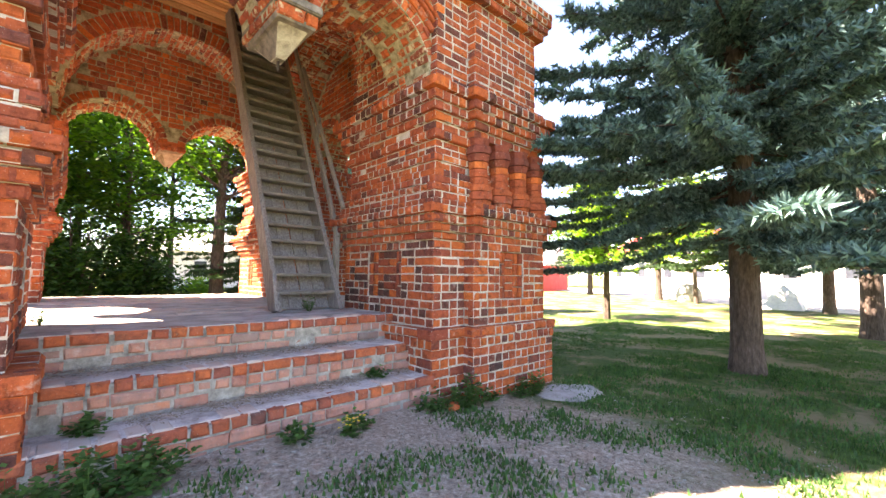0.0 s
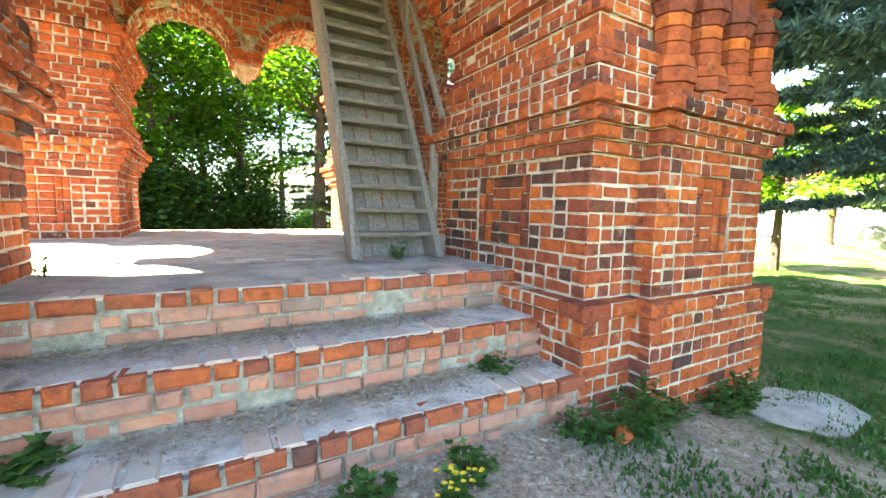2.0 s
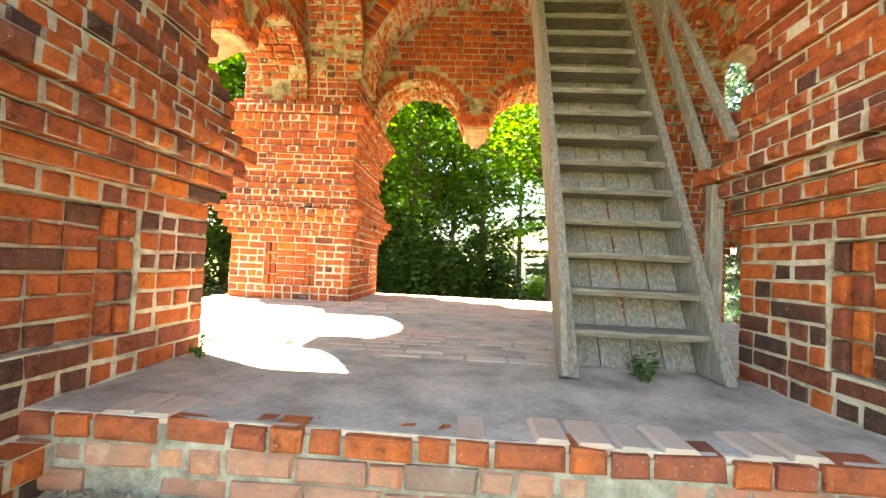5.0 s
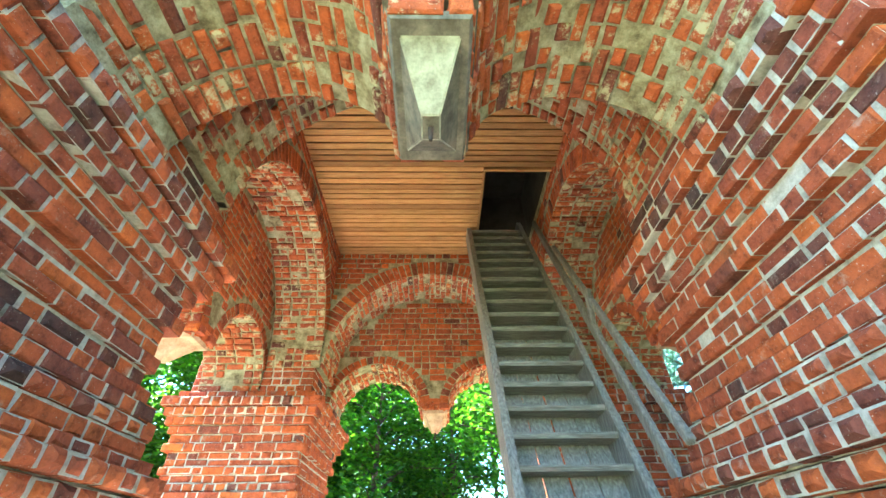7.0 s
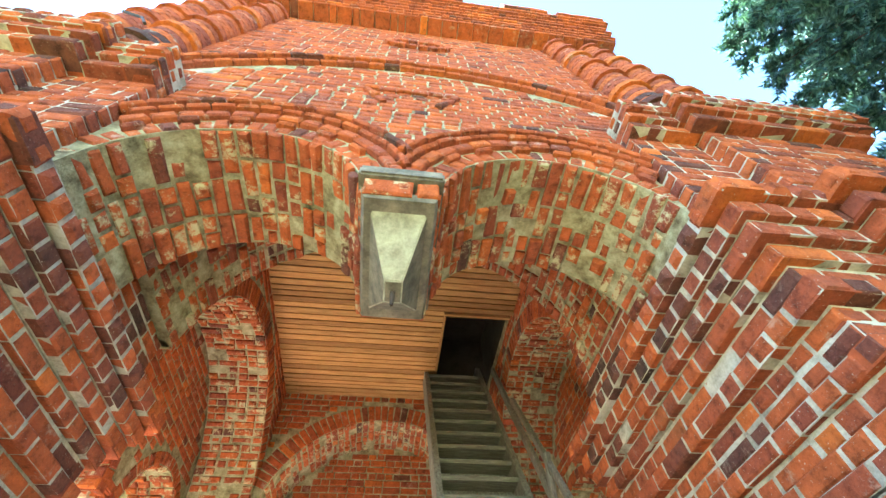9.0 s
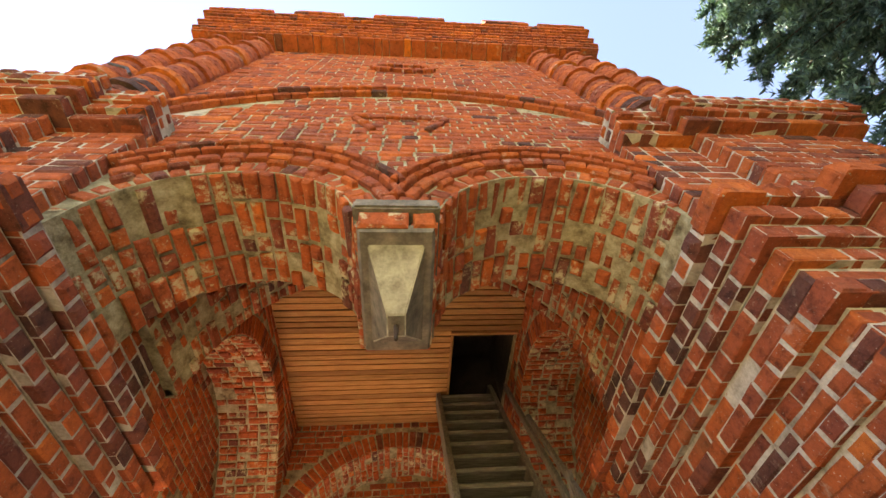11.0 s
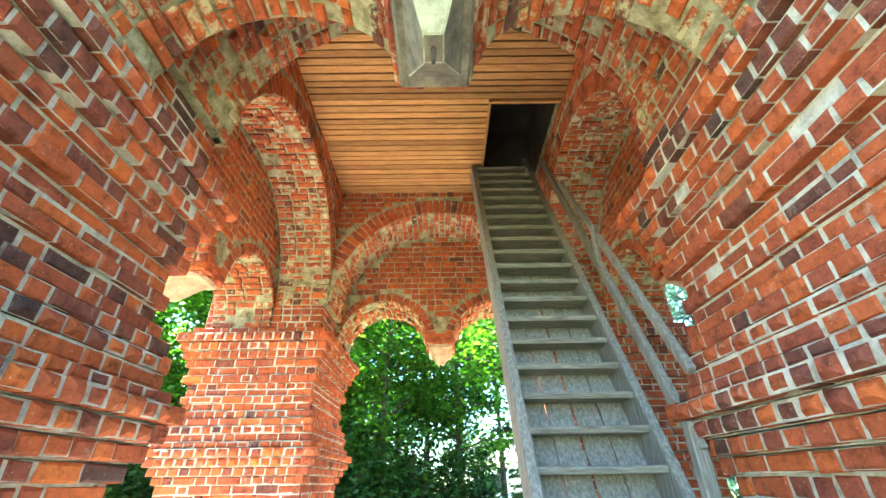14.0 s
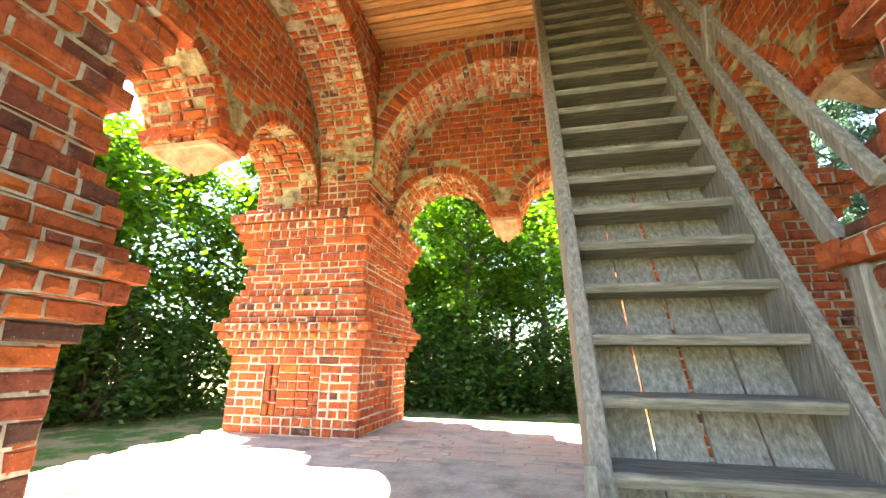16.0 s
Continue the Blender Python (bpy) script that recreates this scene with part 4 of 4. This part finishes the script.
for x, y, h, s, n in ((3.22, 3.05, 0.36, 0.22, 30), (3.0, 2.98, 0.2, 0.2, 18), (2.72, 3.1, 0.2, 0.2, 16), (4.3, 2.95, 0.26, 0.24, 26), (4.02, 2.98, 0.18, 0.2, 14), (0.42, 3.08, 0.30, 0.26, 34), (0.16, 3.0, 0.34, 0.30, 40), (-0.15, 3.05, 0.28, 0.25, 26), (1.35, 3.1, 0.16, 0.16, 12), (1.9, 3.08, 0.14, 0.14, 10), (3.55, 3.05, 0.16, 0.15, 10)):
    weed(x, y, ground_z(x, y), h * 1.2, s * 1.15, int(n * 1.5), "green nettles growing at the foot of the brickwork")
weed(2.42, 3.62, 0.25, 0.14, 0.17, 18, "small green weed rooted on the brick step")
weed(0.15, 3.6, 0.25, 0.14, 0.18, 22, "small green weed rooted on the brick step")
weed(2.36, 5.06, DECK, 0.24, 0.15, 20, "feathery green weed at the foot of the stair", leaf=0.035)
weed(-0.12, 5.0, DECK, 0.16, 0.09, 9, "small green weed at the pier's foot", leaf=0.03)
w = weed(1.72, 2.92, ground_z(1.72, 2.92), 0.16, 0.12, 10, "yellow flowering weed on bare soil")
rr = random.Random(4)
vs, fs = [], []
for _ in range(22):
    c = Vector((1.72 + rr.gauss(0, 0.06), 2.92 + rr.gauss(0, 0.06), ground_z(1.72, 2.92) + rr.uniform(0.1, 0.17)))
    i = len(vs)
    vs += [c + Vector(p) * 0.014 for p in ((1, 0, 0), (0, 1, 0.3), (-1, 0, 0), (0, -1, 0.3))]
    fs.append((i, i + 1, i + 2, i + 3))
link_mesh("blossoms", vs, fs, BLOOM, w, "tiny yellow blossoms")

bm = bmesh.new()
bmesh.ops.create_icosphere(bm, subdivisions=2, radius=0.1, matrix=pose(2.93, 2.98, ground_z(2.93, 2.98) + 0.035, 0, 0, 25) @ Matrix.Diagonal((1.0, 0.55, 0.4, 1)))
for v in bm.verts:
    v.co += Vector(noise.noise_vector(v.co * 14)) * 0.02
tagged(part("broken_brick", bm, BRICK), "broken orange brick lying among weeds", "brick")
bm = bmesh.new()
rim = []
for i in range(22):
    a = 6.2832 * i / 22
    rad = 0.36 + 0.11 * noise.noise((math.cos(a) * 1.7, math.sin(a) * 1.7, 4.0))
    px, py = 4.62 + 1.35 * rad * math.cos(a), 2.72 + rad * math.sin(a)
    rim.append((bm.verts.new((px, py, ground_z(px, py) + 0.018)), bm.verts.new((px * 1.004, py, ground_z(px, py) - 0.05))))
bm.faces.new([p[0] for p in rim])
for p, q in zip(rim, rim[1:] + rim[:1]):
    bm.faces.new((p[0], q[0], q[1], p[1]))
tagged(part("concrete_slab", bm, CEMENT), "pale broken concrete slab lying flush in the grass", "slab")


# ---- trees ----
def tube(bm, pts, radii, seg=8):
    rings = []
    for i, p in enumerate(pts):
        p = Vector(p)
        d = (Vector(pts[min(i + 1, len(pts) - 1)]) - Vector(pts[max(i - 1, 0)])).normalized()
        a = d.orthogonal().normalized()
        b = d.cross(a)
        rings.append([bm.verts.new(p + (a * math.cos(6.2832 * s / seg) + b * math.sin(6.2832 * s / seg)) * radii[i]) for s in range(seg)])
    for p, q in zip(rings, rings[1:]):
        for s in range(seg):
            bm.faces.new((p[s], p[(s + 1) % seg], q[(s + 1) % seg], q[s]))
    bm.faces.new(rings[-1])


def leaves_mesh(name, centres, size, material, parent, seed, label="", flat=0.6):
    """Many small pointed leaves, each a folded quad of its own."""
    gg = np.random.default_rng(seed)
    c = np.array(centres)
    k = len(c)
    a = gg.uniform(0, 2 * np.pi, k)
    u = np.stack([np.cos(a), np.sin(a), gg.uniform(-0.9, 0.4, k)], 1)
    u /= np.linalg.norm(u, axis=1)[:, None]
    v = np.cross(u, np.stack([gg.normal(0, flat, k), gg.normal(0, flat, k), np.ones(k)], 1))
    v /= np.linalg.norm(v, axis=1)[:, None]
    s = (size * gg.uniform(0.6, 1.35, k))[:, None]
    verts = np.stack([c - u * s, c - v * s * 0.55, c + u * s, c + v * s * 0.55], 1).reshape(-1, 3)
    faces = np.arange(k * 4).reshape(-1, 4)
    return link_mesh(name, verts, faces.tolist(), material, parent, label)


def broadleaf(x, y, height, spread, n, seed, label, material=None, low=0.12, size=0.085, trunk=0.13):
    rr = random.Random(seed)
    z0 = ground_z(x, y)
    root = thing("tree", (x, y, z0), label, "tree", "deciduous trees")
    bm = bmesh.new()
    lean = rr.uniform(-0.3, 0.3)
    pts = [(x + lean * t * t, y + 0.3 * lean * math.sin(3 * t), z0 - 0.1 + height * 0.85 * t) for t in (0, 0.2, 0.4, 0.6, 0.8, 1)]
    tube(bm, pts, [trunk, trunk * 0.85, trunk * 0.7, trunk * 0.5, trunk * 0.3, 0.02])
    tips = []
    for i in range(34):
        t = rr.uniform(low, 0.98)
        base = Vector((x + lean * t * t, y, z0 + height * 0.85 * t))
        a = rr.uniform(0, 6.283)
        l = spread * rr.uniform(0.5, 1.0) * (1.05 - 0.55 * abs(t - 0.45))
        tip = base + Vector((math.cos(a) * l, math.sin(a) * l, l * rr.uniform(0.1, 0.7)))
        mid = base.lerp(tip, 0.5) + Vector((0, 0, 0.12 * l))
        tube(bm, [base, mid, tip], [trunk * 0.3, trunk * 0.18, 0.008], 5)
        tips += [(mid, l * 0.35), (tip, l * 0.38), (base.lerp(tip, 0.75), l * 0.36)]
    part("trunk", bm, BARK, root, "dark bare trunk and limbs")
    gg = np.random.default_rng(seed)
    cs = []
    per = n // len(tips)
    for c, s in tips:
        p = gg.normal(0, 1, (per, 3)) * np.array([s, s, s * 0.7]) * 0.62
        cs.append(np.array(c) + p)
    cs = np.concatenate(cs)
    cs = cs[cs[:, 2] > z0 + 0.15]
    leaves_mesh("crown", cs, size, material or LEAF, root, seed)
    return root


def shrub(x, y, height, spread, n, seed, label, material=None, size=0.07):
    rr = random.Random(seed)
    z0 = ground_z(x, y)
    root = thing("shrub", (x, y, z0), label, "shrub", "shrubs")
    bm = bmesh.new()
    tips = []
    for i in range(22):
        a, l = rr.uniform(0, 6.283), spread * rr.uniform(0.15, 1)
        tip = Vector((x + math.cos(a) * l, y + math.sin(a) * l, z0 + height * rr.uniform(0.35, 1) * (1.1 - 0.4 * l / spread)))
        tube(bm, [(x + 0.1 * math.cos(a), y + 0.1 * math.sin(a), z0 - 0.05), tip.lerp(Vector((x, y, tip.z)), 0.3), tip], [0.03, 0.02, 0.006], 5)
        tips += [(tip, 0.4), (Vector((tip.x, tip.y, z0 + (tip.z - z0) * 0.55)), 0.45), (Vector((tip.x, tip.y, z0 + 0.35)), 0.4)]
    part("stem", bm, BARK, root, "thin dark stems")
    gg = np.random.default_rng(seed)
    per = n // len(tips)
    cs = np.concatenate([np.array(c) + gg.normal(0, 1, (per, 3)) * s * spread * 0.42 for c, s in tips])
    cs = cs[cs[:, 2] > z0 + 0.05]
    leaves_mesh("leaves", cs, size, material or LEAF_DARK, root, seed)
    return root


BACK = [(-1.2, 22.5, 12.5, 3.4, LEAF), (2.2, 24.0, 13, 3.3, LEAF), (-4.6, 23.0, 13, 3.6, LEAF), (0.6, 27.5, 15, 4.0, LEAF_LIGHT), (-3.2, 28.5, 15, 4.2, LEAF), (4.8, 29.0, 13, 3.4, LEAF_LIGHT),
        (-8.2, 22.0, 13, 3.8, LEAF), (-11.0, 20.0, 12, 3.8, LEAF), (-13.0, 16.6, 11.5, 3.8, LEAF), (-13.6, 13.0, 11.5, 3.6, LEAF), (-14.0, 9.4, 11, 3.6, LEAF), (-15.0, 5.6, 11, 3.6, LEAF),
        (-17.0, 15.5, 13, 4.2, LEAF), (-17.5, 11.0, 13, 4.2, LEAF), (-12.0, 25.0, 14, 4.4, LEAF), (-6.8, 27.5, 14, 4.2, LEAF_LIGHT), (-1.6, 33, 16, 5.0, LEAF), (-5.0, 34, 16, 5.0, LEAF), (-18.5, 20.0, 14, 4.6, LEAF), (-20.5, 13.0, 14, 4.8, LEAF), (-19.5, 7.5, 13, 4.6, LEAF)]
for i, (x, y, h, s, m) in enumerate(BACK):
    broadleaf(x, y, h, s, 14000 if x < -7 else 10500, 300 + i, "leafy green maple tree behind the tower" if y > 18 else "leafy green maple tree beside the tower", m, 0.2 if x > 0 else 0.1, 0.14, 0.19)
for i, (x, y, h, s) in enumerate(((-2.6, 20.8, 3.4, 2.0), (0.4, 21.0, 3.2, 2.0), (2.6, 22.2, 2.8, 1.9), (-5.6, 20.8, 3.6, 2.1), (-8.4, 19.4, 3.4, 2.1), (-10.6, 17.2, 3.4, 2.1), (-11.4, 14.2, 3.4, 2.0), (-11.8, 11.4, 3.2, 2.0), (-12.2, 8.4, 3.0, 2.0),
                                 (-1.0, 24.5, 4.0, 2.4), (-14.0, 11.5, 4.4, 2.6), (-13.0, 15.0, 4.4, 2.6), (-6.8, 23.5, 4.2, 2.6), (-3.5, 24.0, 4.2, 2.6))):
    shrub(x, y, h * 1.2, s, 7000, 400 + i, "dense dark green shrub in the shade", None, 0.11)

shrub(5.3, 25.0, 1.2, 1.3, 3500, 430, "low sunlit yellow-green shrub on the lawn", LEAF_LIGHT, 0.09)
broadleaf(4.8, 19.0, 11.5, 3.2, 7000, 431, "tall maple with a thick bare trunk behind the tower", LEAF, 0.42, 0.13, 0.3)


def spruce(x, y, height, spread, clear, seed, label, material, twigs, trunk=0.2, needles=46, nl=0.045, boughs=5):
    """A conifer: whorls of drooping boughs, every bough hung with twigs of separate needles."""
    rr = random.Random(seed)
    gg = np.random.default_rng(seed)
    z0 = ground_z(x, y)
    root = thing("spruce_tree", (x, y, z0), label, "tree", "conifers")
    bm = bmesh.new()
    tube(bm, [(x, y, z0 - 0.1), (x, y, z0 + 0.4), (x + 0.02, y, z0 + height * 0.5), (x, y, z0 + height)], [trunk * 1.25, trunk, trunk * 0.6, 0.02], 14)
    segs = []
    z = clear
    while z < height - 0.3:
        t = (z - clear) / (height - clear)
        for q in range(boughs):
            a = rr.uniform(0, 6.283)
            l = spread * (1 - t) ** 0.75 * rr.uniform(0.75, 1.1) + 0.15
            base = Vector((x, y, z0 + z + rr.uniform(-0.15, 0.15)))
            droop = 0.28 - 0.5 * t
            d = Vector((math.cos(a), math.sin(a), 0))
            pts = [base, base + d * l * 0.5 + Vector((0, 0, -droop * l * 0.45)), base + d * l + Vector((0, 0, -droop * l * 0.55))]
            tube(bm, pts, [0.028, 0.018, 0.005], 5)
            side = Vector((-d.y, d.x, 0))
            k = max(4, int(twigs * l / spread))
            for _ in range(k):
                f = rr.uniform(0.06, 1.0)
                c = pts[0].lerp(pts[1], f * 2) if f < 0.5 else pts[1].lerp(pts[2], f * 2 - 1)
                sg = rr.choice((-1, 1))
                tl = rr.uniform(0.25, 0.6) * (1.15 - f * 0.7) * min(1.0, spread / 2.2)
                way = (d * rr.uniform(0.4, 1.0) + side * sg * rr.uniform(0.3, 1.0) + Vector((0, 0, rr.uniform(-0.35, 0.12)))).normalized()
                segs.append((*c, *way, tl))
        z += rr.uniform(0.28, 0.42)
    part("trunk", bm, BARK, root, "reddish-brown scaly trunk")
    a = np.array(segs)
    k = len(a)
    s = gg.uniform(0, 1, (k, needles))
    c = a[:, None, 0:3] + a[:, None, 3:6] * (s * a[:, None, 6])[..., None]
    dirn = gg.normal(0, 1, (k, needles, 3))
    dirn -= (dirn * a[:, None, 3:6]).sum(-1, keepdims=True) * a[:, None, 3:6]
    dirn /= np.linalg.norm(dirn, axis=-1, keepdims=True)
    tipv = dirn * 0.85 + a[:, None, 3:6] * 0.65 + np.array([0, 0, 0.15])
    tipv *= nl * gg.uniform(0.7, 1.25, (k, needles, 1))
    w = np.cross(tipv, gg.normal(0, 1, (k, needles, 3)))
    w /= np.linalg.norm(w, axis=-1, keepdims=True) + 1e-9
    w *= nl * 0.2
    v = np.stack([c - w, c + w, c + tipv], 2).reshape(-1, 3)
    f = np.arange(k * needles * 3).reshape(-1, 3)
    link_mesh("needles", v, f.tolist(), material, root, "bluish green needles")
    return root


spruce(7.95, 1.53, 12.5, 4.3, 2.3, 51, "tall blue spruce with a bare lower trunk on the lawn", NEEDLE, 170, 0.22, 26, 0.09, 8)
spruce(8.3, 13.4, 12.0, 3.4, 1.0, 57, "blue spruce standing beside the tower", NEEDLE, 70, 0.18, 22, 0.115)
spruce(6.6, 20.0, 12.0, 3.4, 0.8, 58, "dark green spruce standing behind the tower", NEEDLE_GREEN, 60, 0.18, 20, 0.11)
spruce(15.1, 0.25, 12.0, 3.4, 2.3, 52, "blue spruce standing farther out on the lawn", NEEDLE, 85, 0.24, 22, 0.10)
spruce(11.0, -2.4, 12.0, 3.2, 2.3, 59, "blue spruce standing farther out on the lawn", NEEDLE, 70, 0.18, 20, 0.105)
spruce(22.0, 4.3, 13.0, 3.6, 2.6, 60, "tall dark green spruce on the sunny lawn", NEEDLE_GREEN, 70, 0.2, 20, 0.14)
spruce(30.0, 10.6, 12.0, 3.4, 2.6, 53, "dark green spruce on the sunny lawn", NEEDLE_GREEN, 60, 0.24, 20, 0.15)
spruce(24.5, 1.7, 12.0, 3.2, 2.4, 54, "distant dark spruce by the road", NEEDLE_GREEN, 55, 0.22, 18, 0.14)
spruce(19.0, -2.5, 12.0, 3.0, 2.2, 55, "distant blue spruce by the road", NEEDLE, 50, 0.18, 18, 0.12)
spruce(33.0, 17.1, 12.0, 3.4, 2.6, 56, "distant dark spruce by the road", NEEDLE_GREEN, 55, 0.22, 20, 0.16)
broadleaf(14.1, 6.7, 5.0, 1.5, 5000, 61, "small light green tree on the sunny lawn", LEAF_LIGHT, 0.35, 0.085, 0.14)
broadleaf(27.0, 7.5, 8, 2.4, 4000, 62, "light green tree beside the road", LEAF_LIGHT, 0.3, 0.13, 0.14)
broadleaf(27.5, -1.5, 8, 2.6, 4000, 63, "light green tree beside the road", LEAF_LIGHT, 0.3, 0.13, 0.16)

# ---- road and far buildings ----
bm = bmesh.new()
box(bm, (0.0, -70, -0.3), (7.0, 90, -0.13), pose(25.6, 2, 0, 0, 0, -32))
tagged(part("road", bm, ASPHALT), "pale sunlit road beyond the lawn", "road", kind="structure")


def house(x, y, w, d, h, wall, roof, label, turn=0.0, panes=5):
    root = thing("house", (x, y, -0.16), label, "house", "far houses")
    m = pose(x, y, -0.16, 0, 0, turn)
    bm = bmesh.new()
    box(bm, (-d / 2, -w / 2, -0.2), (d / 2, w / 2, h), m)
    part("wall", bm, wall, root)
    bm = bmesh.new()
    vs = [bm.verts.new(m @ Vector(p)) for p in ((-d / 2 - 0.4, -w / 2 - 0.4, h), (d / 2 + 0.4, -w / 2 - 0.4, h), (d / 2 + 0.4, w / 2 + 0.4, h), (-d / 2 - 0.4, w / 2 + 0.4, h), (0, -w / 2 - 0.4, h + d * 0.28), (0, w / 2 + 0.4, h + d * 0.28))]
    for f in ((0, 1, 2, 3), (0, 3, 5, 4), (1, 4, 5, 2), (0, 4, 1), (3, 2, 5)):
        bm.faces.new([vs[i] for i in f])
    part("roof", bm, roof, root)
    for i in range(panes):
        yy = -w / 2 + w * (i + 0.5) / panes
        bm = bmesh.new()
        box(bm, (-d / 2 - 0.05, yy - 0.6, h * 0.35), (-d / 2 + 0.02, yy + 0.6, h * 0.75), m)
        win = part("window", bm, PLASTER, root, "white window frame")
        bm = bmesh.new()
        box(bm, (-d / 2 - 0.07, yy - 0.5, h * 0.37), (-d / 2 - 0.045, yy + 0.5, h * 0.73), m)
        part("pane", bm, GLASS_DARK, win)
    return root


house(40, 2.3, 42, 8, 4.2, PLASTER, RED_PAINT, "long white rendered house with a red roof", -32, 11)
house(9.5, 47, 11, 8, 3.4, PLASTER, ASPHALT, "white rendered house with grey roof behind the trees", 90, 3)
house(38, 30, 12, 7, 2.6, RED_PAINT, ASPHALT, "low red painted shed with grey roof", 10, 3)
house(44, -24, 20, 9, 4.5, PLASTER, ASPHALT, "white rendered house with grey roof", -8, 5)
for i in range(16):
    a = -0.75 + i * 0.105
    broadleaf(2 + 62 * math.cos(a), 3 + 62 * math.sin(a), 11, 4.5, 1500, 500 + i, "distant green tree on the skyline", LEAF, 0.15, 0.32, 0.2)


def tent(x, y, w, h, label):
    root = thing("tent", (x, y, -0.16), label, "tent")
    bm = bmesh.new()
    base = [bm.verts.new((x + sx * w / 2, y + sy * w / 2, -0.18)) for sx, sy in ((-1, -1), (1, -1), (1, 1), (-1, 1))]
    eave = [bm.verts.new((x + sx * w * 0.33, y + sy * w * 0.33, -0.16 + h * 0.5)) for sx, sy in ((-1, -1), (1, -1), (1, 1), (-1, 1))]
    top = bm.verts.new((x, y, -0.16 + h))
    for i in range(4):
        j = (i + 1) % 4
        bm.faces.new((base[i], base[j], eave[j], eave[i]))
        bm.faces.new((eave[i], eave[j], top))
    part("canvas", bm, PLASTER, root, "white canvas")


tent(26.3, 3.45, 1.6, 1.25, "small white pointed tent at the lawn's edge")
bm = bmesh.new()
bmesh.ops.create_icosphere(bm, subdivisions=3, radius=0.85, matrix=pose(29.4, 8.6, 0.15, 0, 0, 20) @ Matrix.Diagonal((1.0, 0.9, 1.0, 1)))
for v in bm.verts:
    v.co += Vector(noise.noise_vector(v.co * 1.3)) * 0.12
tagged(part("boulder", bm, STONE), "pale rounded boulder at the lawn's edge", "boulder")
